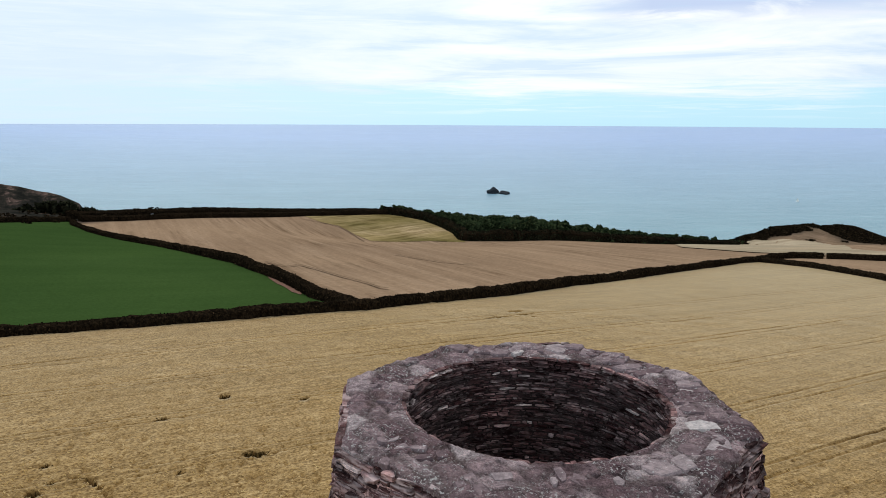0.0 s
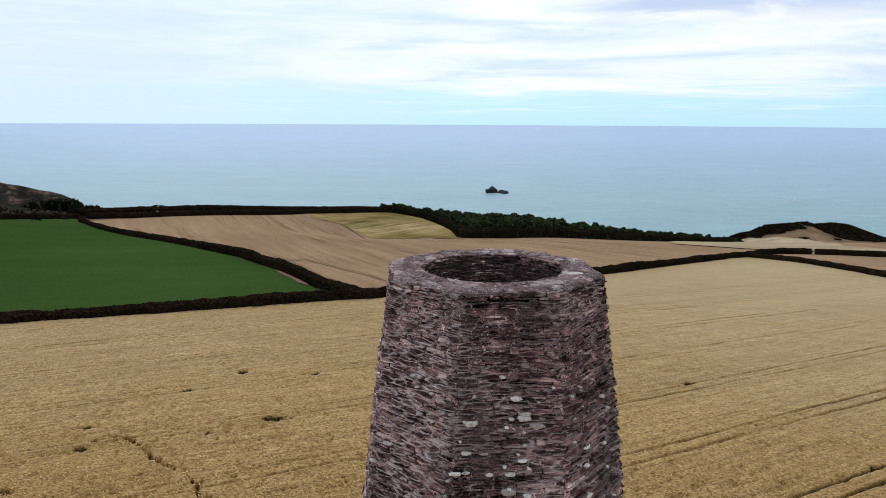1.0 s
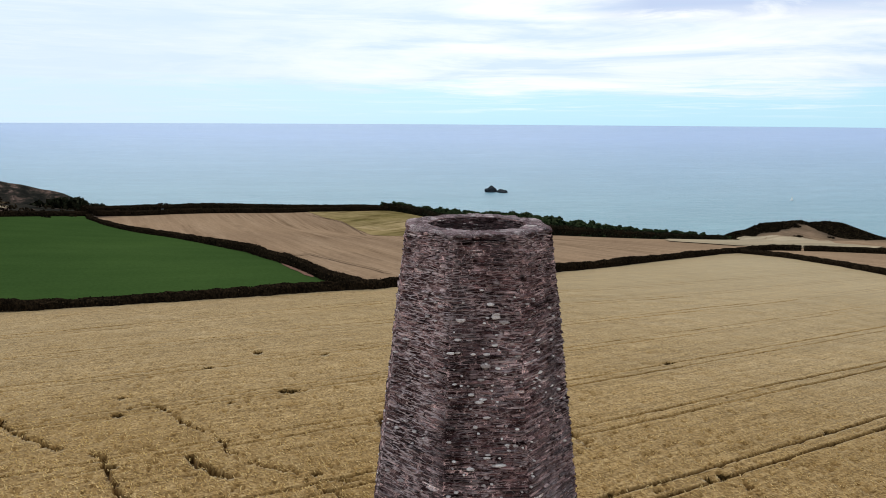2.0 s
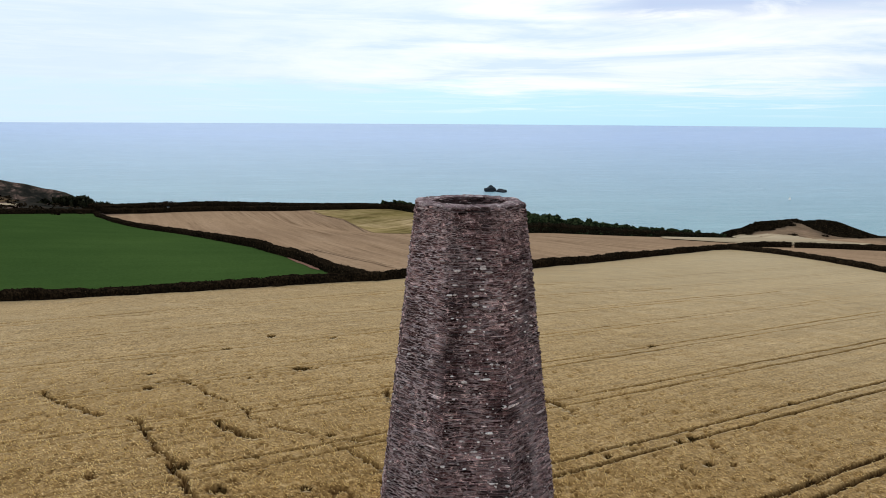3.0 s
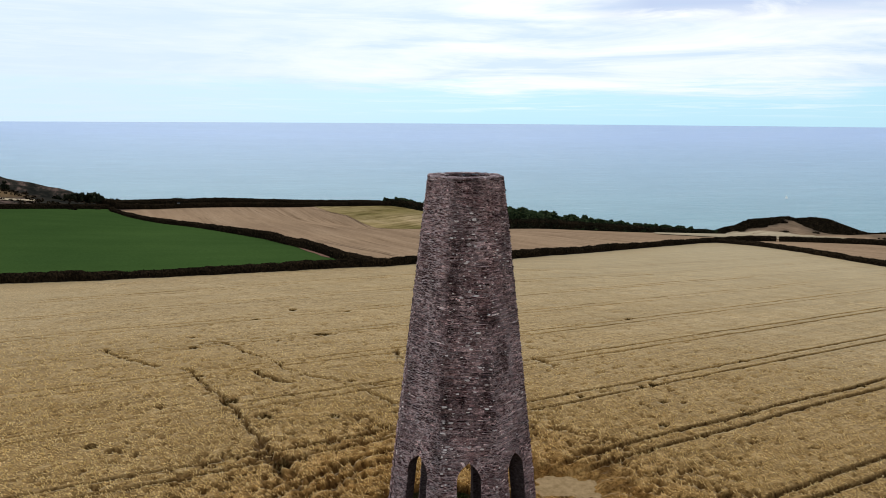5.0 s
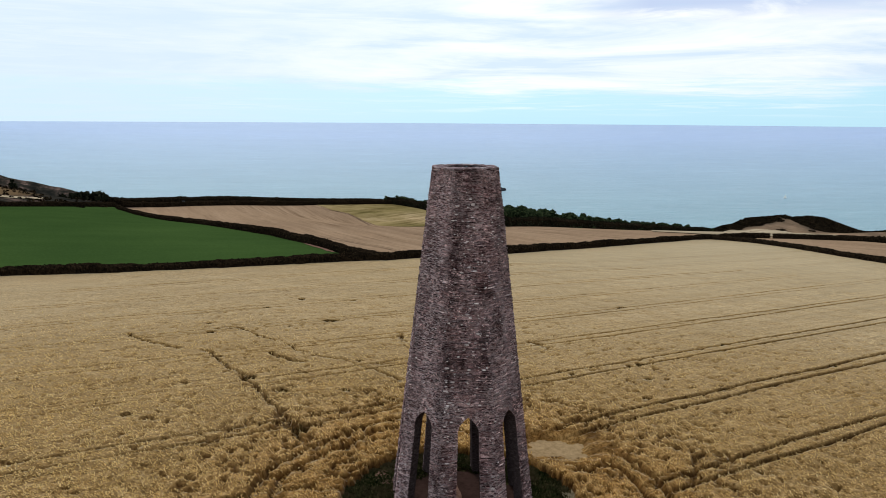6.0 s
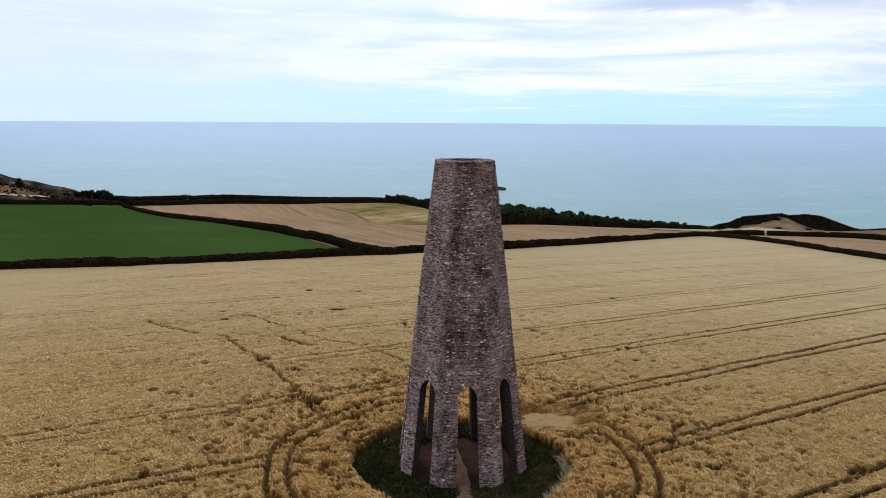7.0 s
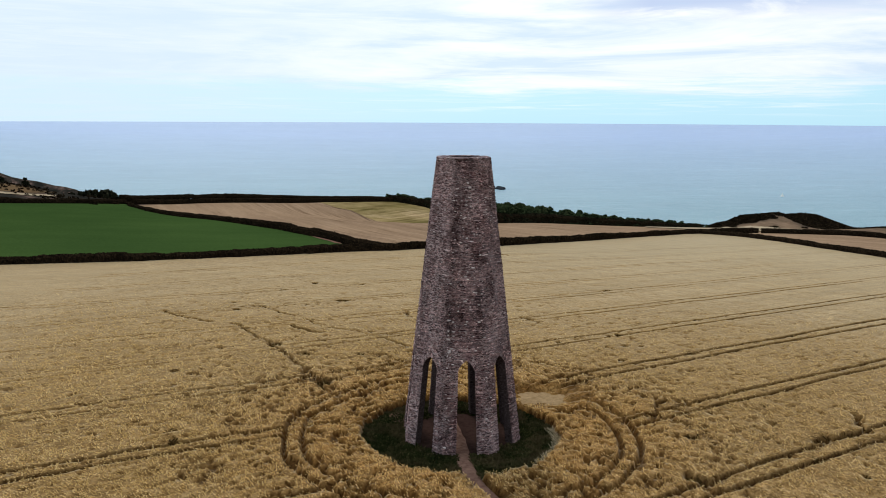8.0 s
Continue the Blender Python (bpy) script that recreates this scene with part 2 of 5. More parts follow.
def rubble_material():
    """Rough stone inside the openings and the shaft; its dark colour includes their shade."""
    m, t, b, geo = material("shaded_rubble")
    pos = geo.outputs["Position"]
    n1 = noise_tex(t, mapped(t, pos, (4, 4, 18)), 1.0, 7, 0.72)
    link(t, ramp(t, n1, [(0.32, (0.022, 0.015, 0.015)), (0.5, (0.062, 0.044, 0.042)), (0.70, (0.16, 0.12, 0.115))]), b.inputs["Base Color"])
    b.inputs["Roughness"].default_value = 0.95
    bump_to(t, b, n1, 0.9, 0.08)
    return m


def capping_material():
    """Slabs and mortar on the wall's top, purple-grey, mottled and speckled with lichen."""
    m, t, b, geo = material("weathered_capping")
    pos = geo.outputs["Position"]
    slab = t.nodes.new("ShaderNodeAttribute")
    slab.attribute_name = "slab"
    joint = t.nodes.new("ShaderNodeAttribute")
    joint.attribute_name = "joint"
    c = ramp(t, slab.outputs["Fac"], [(0.0, (0.18, 0.12, 0.125)), (0.5, (0.30, 0.218, 0.22)), (0.85, (0.44, 0.345, 0.34)), (1.0, (0.56, 0.475, 0.46))])
    c = mix(t, 1.0, c, ramp(t, noise_tex(t, pos, 5.0, 9, 0.78, 0.7), [(0.34, (0.30, 0.265, 0.28)), (0.5, (0.96, 0.93, 0.95)), (0.66, (1.75, 1.66, 1.66))]), "MULTIPLY")
    c = mix(t, math_node(t, "MULTIPLY", joint.outputs["Fac"], 0.8), c, ramp(t, noise_tex(t, pos, 14.0, 5, 0.7), [(0.35, (0.035, 0.024, 0.022)), (0.65, (0.20, 0.155, 0.15))]))
    moss = ramp(t, noise_tex(t, pos, 1.9, 6, 0.68), [(0.52, (0, 0, 0)), (0.70, (1, 1, 1))])
    c = mix(t, math_node(t, "MULTIPLY", moss, 0.45), c, (0.13, 0.095, 0.062))
    spots = ramp(t, noise_tex(t, pos, 34.0, 3, 0.65), [(0.56, (0, 0, 0)), (0.62, (1, 1, 1))])
    grit = ramp(t, noise_tex(t, pos, 55.0, 3, 0.7), [(0.36, (0.66, 0.63, 0.63)), (0.5, (1, 1, 1)), (0.66, (1.22, 1.2, 1.18))])
    c = mix(t, 1.0, c, grit, "MULTIPLY")
    where = ramp(t, noise_tex(t, pos, 2.2, 4, 0.6), [(0.40, (0, 0, 0)), (0.60, (1, 1, 1))])
    c = mix(t, math_node(t, "MULTIPLY", math_node(t, "MULTIPLY", spots, where), 0.9), c, (0.66, 0.63, 0.60))
    link(t, c, b.inputs["Base Color"])
    b.inputs["Roughness"].default_value = 0.95
    bump_to(t, b, noise_tex(t, pos, 12.0, 8, 0.75), 1.0, 0.10)
    return m


def disturbed(t, c, pos):
    """Round the tower the wheat is broken and brown."""
    far = t.nodes.new("ShaderNodeVectorMath")
    far.operation = "LENGTH"
    link(t, mapped(t, pos, (1, 1, 0)), far.inputs[0])
    near = math_node(t, "SUBTRACT", 1.0, math_node(t, "DIVIDE", math_node(t, "SUBTRACT", far.outputs["Value"], 12.5), 10.0), clamp=True)
    near = math_node(t, "MULTIPLY", near, ramp(t, noise_tex(t, pos, 0.8, 6, 0.7), [(0.32, (0.25, 0.25, 0.25)), (0.62, (1, 1, 1))]))
    return mix(t, near, c, mix(t, 1.0, c, (1.0, 0.85, 0.66), "MULTIPLY"))


def crop_material():
    """Ripe wheat: golden heads, brown stalks and earth between them, drilled rows along the tramlines."""
    m, t, b, geo = material("ripe_wheat")
    pos = geo.outputs["Position"]
    at = t.nodes.new("ShaderNodeAttribute")
    at.attribute_name = "heads"
    patch = noise_tex(t, pos, 0.035, 4, 0.55)
    clump = noise_tex(t, mapped(t, pos, (1, 1, 0.3)), 3.4, 6, 0.8)
    rows = noise_tex(t, mapped(t, pos, (0.09, 2.2, 0.1), rot=(0, 0, -radians(31.8))), 1.0, 6, 0.72)
    wide = noise_tex(t, mapped(t, pos, (0.012, 0.16, 0.1), rot=(0, 0, -radians(31.8))), 1.0, 4, 0.6)
    heads = math_node(t, "ADD", math_node(t, "MULTIPLY", at.outputs["Fac"], 0.62), math_node(t, "MULTIPLY", clump, 0.54))
    c = ramp(t, heads, [(0.24, (0.056, 0.030, 0.011)), (0.46, (0.116, 0.066, 0.024)), (0.72, (0.232, 0.145, 0.057)), (0.86, (0.336, 0.230, 0.108)), (1.0, (0.445, 0.322, 0.182))])
    c = mix(t, 1.0, c, ramp(t, patch, [(0.3, (0.94, 0.91, 0.84)), (0.7, (1.05, 1.06, 1.10))]), "MULTIPLY")
    c = mix(t, 1.0, c, ramp(t, rows, [(0.36, (0.72, 0.70, 0.67)), (0.58, (1.10, 1.10, 1.10))]), "MULTIPLY")
    c = mix(t, 1.0, c, ramp(t, wide, [(0.3, (0.92, 0.91, 0.89)), (0.6, (1.04, 1.04, 1.04))]), "MULTIPLY")
    ears = noise_tex(t, mapped(t, pos, (1, 1, 0.2)), 4.2, 3, 0.72)
    c = mix(t, 1.0, c, ramp(t, ears, [(0.37, (0.46, 0.40, 0.34)), (0.48, (0.92, 0.90, 0.88)), (0.62, (1.32, 1.31, 1.32))]), "MULTIPLY")
    c = disturbed(t, c, pos)
    link(t, c, b.inputs["Base Color"])
    b.inputs["Roughness"].default_value = 0.9
    # the beards of the ears catch the light when seen along the field
    b.inputs["Sheen Weight"].default_value, b.inputs["Sheen Roughness"].default_value = 0.72, 0.28
    b.inputs["Sheen Tint"].default_value = (1.0, 0.84, 0.58, 1)
    bump_to(t, b, noise_tex(t, pos, 6.0, 5, 0.75), 0.25, 0.07)
    return m


def heads_material():
    m, t, b, geo = material("wheat_heads")
    pos = geo.outputs["Position"]
    c = ramp(t, geo.outputs["Random Per Island"], [(0.0, (0.42, 0.279, 0.107)), (0.45, (0.70, 0.508, 0.218)), (0.85, (0.84, 0.64, 0.312)), (1.0, (0.89, 0.705, 0.39))])
    c = mix(t, 1.0, c, ramp(t, noise_tex(t, pos, 0.035, 4, 0.55), [(0.3, (0.94, 0.91, 0.84)), (0.7, (1.05, 1.06, 1.10))]), "MULTIPLY")
    c = mix(t, 1.0, c, ramp(t, noise_tex(t, pos, 0.55, 5, 0.7), [(0.3, (0.80, 0.76, 0.70)), (0.62, (1.08, 1.08, 1.08))]), "MULTIPLY")
    c = mix(t, 0.5, c, disturbed(t, c, pos))
    link(t, c, b.inputs["Base Color"])
    b.inputs["Roughness"].default_value = 0.85
    # dry husks let the sun through
    thin = t.nodes.new("ShaderNodeBsdfTranslucent")
    link(t, c, thin.inputs["Color"])
    both = t.nodes.new("ShaderNodeMixShader")
    both.inputs[0].default_value = 0.5
    link(t, b.outputs[0], both.inputs[1])
    link(t, thin.outputs[0], both.inputs[2])
    link(t, both.outputs[0], t.nodes["Material Output"].inputs["Surface"])
    return m


def land_material():
    """The ground sheet: cut stubble and reddish earth; rough scrub on the cliffs and headlands."""
    m, t, b, geo = material("stubble_and_scrub")
    pos = geo.outputs["Position"]
    rows = noise_tex(t, mapped(t, pos, (0.008, 0.22, 0.1), rot=(0, 0, -radians(118))), 1.0, 6, 0.68)
    big = noise_tex(t, pos, 0.014, 4, 0.5)
    fine = noise_tex(t, pos, 0.9, 6, 0.7)
    c = ramp(t, rows, [(0.3, (0.222, 0.146, 0.091)), (0.5, (0.262, 0.176, 0.111)), (0.68, (0.308, 0.212, 0.137))])
    c = mix(t, 1.0, c, ramp(t, big, [(0.3, (0.88, 0.86, 0.86)), (0.7, (1.12, 1.10, 1.08))]), "MULTIPLY")
    c = mix(t, 1.0, c, ramp(t, fine, [(0.3, (0.78, 0.78, 0.78)), (0.7, (1.15, 1.15, 1.15))]), "MULTIPLY")
    # damp lines where the drill has run, in loose groups
    lines = noise_tex(t, mapped(t, pos, (0.018, 0.42, 0.1), rot=(0, 0, -radians(118)), loc=(2, 5, 1)), 1.0, 6, 0.66)
    groups = ramp(t, noise_tex(t, pos, 0.022, 4, 0.6), [(0.42, (0, 0, 0)), (0.60, (1, 1, 1))])
    c = mix(t, groups, c, mix(t, 1.0, c, ramp(t, lines, [(0.36, (0.62, 0.60, 0.58)), (0.50, (1, 1, 1)), (0.64, (1.08, 1.08, 1.08))]), "MULTIPLY"))
    at = t.nodes.new("ShaderNodeAttribute")
    at.attribute_name = "scrub"
    sc = noise_tex(t, pos, 0.042, 10, 0.76, 0.5)
    bracken = ramp(t, sc, [(0.42, (0.013, 0.013, 0.011)), (0.53, (0.030, 0.026, 0.021)), (0.59, (0.095, 0.062, 0.050)), (0.68, (0.22, 0.158, 0.130))])
    c = mix(t, at.outputs["Fac"], c, bracken)
    soil = t.nodes.new("ShaderNodeAttribute")
    soil.attribute_name = "soil"
    c = mix(t, soil.outputs["Fac"], c, ramp(t, fine, [(0.3, (0.075, 0.046, 0.025)), (0.7, (0.17, 0.110, 0.058))]))
    link(t, c, b.inputs["Base Color"])
    b.inputs["Roughness"].default_value = 0.95
    bump_to(t, b, fine, 0.5, 0.2)
    return m


def plain_field_material(name, lo, mid, hi, rot, stretch=0.5, streaks=0.0):
    m, t, b, geo = material(name)
    pos = geo.outputs["Position"]
    rows = noise_tex(t, mapped(t, pos, (0.012, stretch, 0.1), rot=(0, 0, radians(rot))), 1.0, 5, 0.6)
    big = noise_tex(t, pos, 0.02, 5, 0.55)
    c = ramp(t, rows, [(0.38, lo), (0.5, mid), (0.62, hi)])
    c = mix(t, 1.0, c, ramp(t, big, [(0.3, (0.82, 0.84, 0.84)), (0.7, (1.18, 1.12, 1.10))]), "MULTIPLY")
    if streaks:
        # rough tussocks and thin growth in lines down the slope
        lines = noise_tex(t, mapped(t, pos, (0.03, 0.30, 0.1), rot=(0, 0, radians(rot - 38))), 1.0, 7, 0.72)
        c = mix(t, streaks, c, mix(t, 1.0, c, ramp(t, lines, [(0.36, (0.48, 0.44, 0.36)), (0.48, (0.92, 0.91, 0.86)), (0.62, (1.30, 1.28, 1.30))]), "MULTIPLY"))
    fine = noise_tex(t, pos, 1.6, 5, 0.7)
    c = mix(t, 1.0, c, ramp(t, fine, [(0.3, (0.82, 0.82, 0.82)), (0.7, (1.12, 1.12, 1.12))]), "MULTIPLY")
    link(t, c, b.inputs["Base Color"])
    b.inputs["Roughness"].default_value = 0.9
    bump_to(t, b, fine, 0.5, 0.15)
    return m


def leaf_material(name, cols, dry=None):
    m, t, b, geo = material(name)
    rnd = geo.outputs["Random Per Island"]
    c = ramp(t, rnd, cols)
    c = mix(t, 1.0, c, ramp(t, noise_tex(t, geo.outputs["Position"], 0.25, 4, 0.6), [(0.3, (0.7, 0.72, 0.7)), (0.7, (1.25, 1.2, 1.1))]), "MULTIPLY")
    if dry:
        c = mix(t, ramp(t, noise_tex(t, geo.outputs["Position"], 0.42, 5, 0.6), [(0.45, (0, 0, 0)), (0.62, (0.85, 0.85, 0.85))]), c, dry)
    link(t, c, b.inputs["Base Color"])
    b.inputs["Roughness"].default_value = 0.75
    return m


def earth_material(name, a, c):
    m, t, b, geo = material(name)
    n1 = noise_tex(t, geo.outputs["Position"], 2.2, 6, 0.7)
    link(t, ramp(t, n1, [(0.3, a), (0.7, c)]), b.inputs["Base Color"])
    b.inputs["Roughness"].default_value = 0.95
    bump_to(t, b, n1, 0.6, 0.08)
    return m


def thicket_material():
    """The inside of a clipped hedge: stems, with the shade of gaps and leaves painted in."""
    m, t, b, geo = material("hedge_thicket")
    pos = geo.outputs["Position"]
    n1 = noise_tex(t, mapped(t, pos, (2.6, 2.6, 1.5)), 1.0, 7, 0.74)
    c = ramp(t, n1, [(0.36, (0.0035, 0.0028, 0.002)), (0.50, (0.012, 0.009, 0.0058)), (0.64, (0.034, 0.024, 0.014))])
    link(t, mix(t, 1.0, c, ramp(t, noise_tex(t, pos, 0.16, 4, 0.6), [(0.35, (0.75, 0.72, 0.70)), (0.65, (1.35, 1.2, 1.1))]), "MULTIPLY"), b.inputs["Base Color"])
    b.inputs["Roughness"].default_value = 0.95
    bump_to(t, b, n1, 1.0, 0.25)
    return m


def sea_material():
    m, t, b, geo = material("sea_water")
    pos = geo.outputs["Position"]
    drift = noise_tex(t, mapped(t, pos, (0.0011, 0.006, 0.001), rot=(0, 0, radians(-6))), 1.0, 5, 0.6)
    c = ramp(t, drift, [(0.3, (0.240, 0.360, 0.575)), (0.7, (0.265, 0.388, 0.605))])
    ripple = noise_tex(t, mapped(t, pos, (0.008, 0.036, 0.001), rot=(0, 0, radians(-4))), 1.0, 8, 0.75)
    lanes = ramp(t, noise_tex(t, mapped(t, pos, (0.0007, 0.0045, 0.001), rot=(0, 0, radians(-9)), loc=(3, 1, 0)), 1.0, 5, 0.62), [(0.46, (0, 0, 0)), (0.62, (1, 1, 1))])
    glint = ramp(t, noise_tex(t, mapped(t, pos, (0.016, 0.06, 0.001), rot=(0, 0, radians(-7)), loc=(1, 8, 0)), 1.0, 6, 0.8), [(0.56, (0, 0, 0)), (0.70, (1, 1, 1))])
    # greener in the shallows; far out, haze and sky reflection are painted in
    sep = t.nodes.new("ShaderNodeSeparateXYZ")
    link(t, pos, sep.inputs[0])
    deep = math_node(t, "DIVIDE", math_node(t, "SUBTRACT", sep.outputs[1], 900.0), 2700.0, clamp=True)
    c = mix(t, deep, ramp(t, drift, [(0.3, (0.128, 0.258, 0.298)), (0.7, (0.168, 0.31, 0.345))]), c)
    # light and dark of the ripples, put into the colour
    c = mix(t, 1.0, c, ramp(t, ripple, [(0.34, (0.89, 0.905, 0.92)), (0.5, (1.0, 1.0, 1.0)), (0.66, (1.20, 1.17, 1.14))]), "MULTIPLY")
    # pale glints along the wind lanes, painted into the colour
    c = mix(t, math_node(t, "MULTIPLY", math_node(t, "MULTIPLY", lanes, glint), 0.55), c, (0.55, 0.64, 0.70))
    link(t, c, b.inputs["Base Color"])
    b.inputs["Roughness"].default_value = 0.32
    b.inputs["IOR"].default_value = 1.33
    b.inputs["Specular IOR Level"].default_value = 0.5
    waves = noise_tex(t, mapped(t, pos, (0.03, 0.07, 0.05), rot=(0, 0, radians(-8))), 1.0, 8, 0.72)
    bump_to(t, b, waves, 0.75, 4.0)
    return m


def flat_material(name, col, rough=0.6):
    m, t, b, geo = material(name)
    n1 = noise_tex(t, geo.outputs["Position"], 1.5, 5, 0.6)
    link(t, ramp(t, n1, [(0.3, tuple(v * 0.75 for v in col)), (0.7, tuple(min(1, v * 1.15) for v in col))]), b.inputs["Base Color"])
    b.inputs["Roughness"].default_value = rough
    return m


def sailcloth_material():
    """Thin cloth that lets the sun through."""
    m, t, b, geo = material("white_sailcloth")
    b.inputs["Base Color"].default_value = (0.85, 0.85, 0.83, 1)
    thin = t.nodes.new("ShaderNodeBsdfTranslucent")
    thin.inputs["Color"].default_value = (0.9, 0.9, 0.87, 1)
    both = t.nodes.new("ShaderNodeMixShader")
    both.inputs[0].default_value = 0.6
    link(t, b.outputs[0], both.inputs[1])
    link(t, thin.outputs[0], both.inputs[2])
    link(t, both.outputs[0], t.nodes["Material Output"].inputs["Surface"])
    return m


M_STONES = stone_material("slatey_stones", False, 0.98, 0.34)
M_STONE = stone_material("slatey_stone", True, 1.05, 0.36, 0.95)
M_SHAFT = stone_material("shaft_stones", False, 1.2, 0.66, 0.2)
M_LUMP = pale_stone_material()
# red earth with the shade under the tower put into its colour
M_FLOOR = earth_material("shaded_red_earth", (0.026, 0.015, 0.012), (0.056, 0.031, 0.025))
M_CAPSTONE = capstone_material()
M_MORTAR, M_RUBBLE, M_CAP = mortar_material(), rubble_material(), capping_material()
M_CROP, M_LAND, M_SEA = crop_material(), land_material(), sea_material()
M_HEADS = heads_material()
M_TRACK = earth_material("worn_earth", (0.13, 0.084, 0.053), (0.20, 0.132, 0.084))
M_GREEN = plain_field_material("young_green_crop", (0.0335, 0.0640, 0.0172), (0.0350, 0.0665, 0.0178), (0.0370, 0.0690, 0.0190), -20, 0.12)
M_YELLOW = plain_field_material("yellowing_grass", (0.15, 0.118, 0.046), (0.255, 0.192, 0.092), (0.38, 0.285, 0.165), -20, 0.022, 0.9)
M_PALE = plain_field_material("pale_stubble", (0.27, 0.213, 0.140), (0.33, 0.264, 0.177), (0.40, 0.326, 0.226), 25, 0.3)
M_THICKET = thicket_material()
M_HEDGE = leaf_material("hedge_leaves", [(0.0, (0.007, 0.005, 0.0035)), (0.5, (0.017, 0.0125, 0.008)), (0.9, (0.037, 0.026, 0.015)), (1.0, (0.085, 0.054, 0.032))])
M_THORN = leaf_material("dark_thorn_leaves", [(0.0, (0.008, 0.010, 0.007)), (0.6, (0.020, 0.022, 0.013)), (1.0, (0.045, 0.044, 0.026))])
M_WOOD = leaf_material("woodland_leaves", [(0.0, (0.016, 0.027, 0.014)), (0.6, (0.042, 0.062, 0.028)), (1.0, (0.085, 0.102, 0.050))])
M_GRASS = leaf_material("rough_grass", [(0.0, (0.012, 0.018, 0.006)), (0.55, (0.026, 0.033, 0.011)), (0.85, (0.042, 0.043, 0.016)), (1.0, (0.105, 0.088, 0.042))], (0.082, 0.062, 0.030))
M_WEED = leaf_material("dark_weeds", [(0.0, (0.042, 0.026, 0.010)), (0.6, (0.088, 0.052, 0.019)), (1.0, (0.17, 0.106, 0.040))])
M_STRAW = leaf_material("bleached_straw", [(0.0, (0.24, 0.19, 0.115)), (1.0, (0.52, 0.44, 0.31))])
M_TURF = earth_material("dark_turf", (0.018, 0.022, 0.008), (0.056, 0.049, 0.021))
M_EARTH = earth_material("reddish_earth", (0.105, 0.055, 0.040), (0.27, 0.155, 0.112))
M_BARK = earth_material("bark", (0.03, 0.022, 0.016), (0.09, 0.07, 0.05))
M_ROCK = earth_material("sea_rock", (0.017, 0.020, 0.024), (0.052, 0.058, 0.066))
M_DUST = earth_material("trodden_straw", (0.20, 0.130, 0.064), (0.34, 0.232, 0.124))
M_WHITE = flat_material("white_paint", (0.85, 0.85, 0.83))
M_SAIL = sailcloth_material()


# ---------------------------------------------------------------- helpers
def mesh_object(name, verts, faces, mat, parent=None, smooth=False):
    me = bpy.data.meshes.new(name)
    me.from_pydata(verts.tolist() if isinstance(verts, np.ndarray) else verts, [], faces.tolist() if isinstance(faces, np.ndarray) else faces)
    me.materials.append(mat)
    if smooth:
        me.shade_smooth()
    ob = new(name, me)
    ob.parent = parent
    return ob


def part(name, bm, mat, parent, label=""):
    me = bpy.data.meshes.new(name)
    bm.to_mesh(me)
    bm.free()
    me.materials.append(mat)
    ob = new(name, me)
    ob.parent = parent
    return tagged(ob, label)


def grid_object(name, xs, ys, zf, mat, keep=None, smooth=True):
    """A draped sheet over the given lines of x and y; keep(x, y) says which cells to keep."""
    X, Y = np.meshgrid(xs, ys)
    V = np.stack([X, Y, zf(X, Y)], -1).reshape(-1, 3)
    nx, ny = len(xs), len(ys)
    i = (np.arange(ny - 1)[:, None] * nx + np.arange(nx - 1)[None, :]).ravel()
    Fc = np.stack([i, i + 1, i + nx + 1, i + nx], -1)
    if keep is not None:
        cx, cy = V[Fc][:, :, 0].mean(1), V[Fc][:, :, 1].mean(1)
        Fc = Fc[keep(cx, cy)]
        used = np.unique(Fc)
        back = np.full(len(V), -1)
        back[used] = np.arange(len(used))
        V, Fc = V[used], back[Fc]
    return mesh_object(name, V, Fc, mat, smooth=smooth)


def spread(lo, hi, near, far, centre, growth):
    """Lines that are near apart round the centre and grow apart outwards."""
    out, v = [centre], centre
    while v < hi:
        v += min(far, near + max(0, abs(v - centre)) * growth)
        out.append(v)
    v = centre
    while v > lo:
        v -= min(far, near + max(0, abs(v - centre)) * growth)
        out.insert(0, v)
    return np.array(out)


def poly_dist(x, y, pts):
    """Distance from each place to a polyline."""
    best = np.full(x.shape, 1e9)
    for (ax, ay), (bx, by) in zip(pts[:-1], pts[1:]):
        dx, dy = bx - ax, by - ay
        k = np.clip(((x - ax) * dx + (y - ay) * dy) / (dx * dx + dy * dy + 1e-9), 0, 1)
        best = np.minimum(best, np.hypot(x - ax - k * dx, y - ay - k * dy))
    return best


def inside(x, y, pts):
    hit = np.zeros(x.shape, bool)
    for (ax, ay), (bx, by) in zip(pts, pts[1:] + pts[:1]):
        cross = ((ay > y) != (by > y)) & (x < (bx - ax) * (y - ay) / (by - ay + 1e-12) + ax)
        hit ^= cross
    return hit


def value_noise(x, y, seed=0):
    """Smooth random field, cells one metre wide, from -1 to 1."""
    xi, yi = np.floor(x).astype(np.int64), np.floor(y).astype(np.int64)
    fx, fy = x - xi, y - yi
    fx, fy = fx * fx * (3 - 2 * fx), fy * fy * (3 - 2 * fy)

    def h(a, b):
        n = (a * 374761393 + b * 668265263 + seed * 974711) & 0x7FFFFFFF
        n = ((n ^ (n >> 13)) * 1274126177) & 0x7FFFFFFF
        return ((n ^ (n >> 16)) & 0xFFFF) / 32767.5 - 1
    a, b, c, d = h(xi, yi), h(xi + 1, yi), h(xi, yi + 1), h(xi + 1, yi + 1)
    return a + (b - a) * fx + (c - a) * fy + (a - b - c + d) * fx * fy


def smooth(a):
    a = np.clip(a, 0.0, 1.0)
    return a * a * (3 - 2 * a)


def bump(x, y, cx, cy, sx, sy):
    return np.exp(-((x - cx) / sx) ** 2 - ((y - cy) / sy) ** 2)


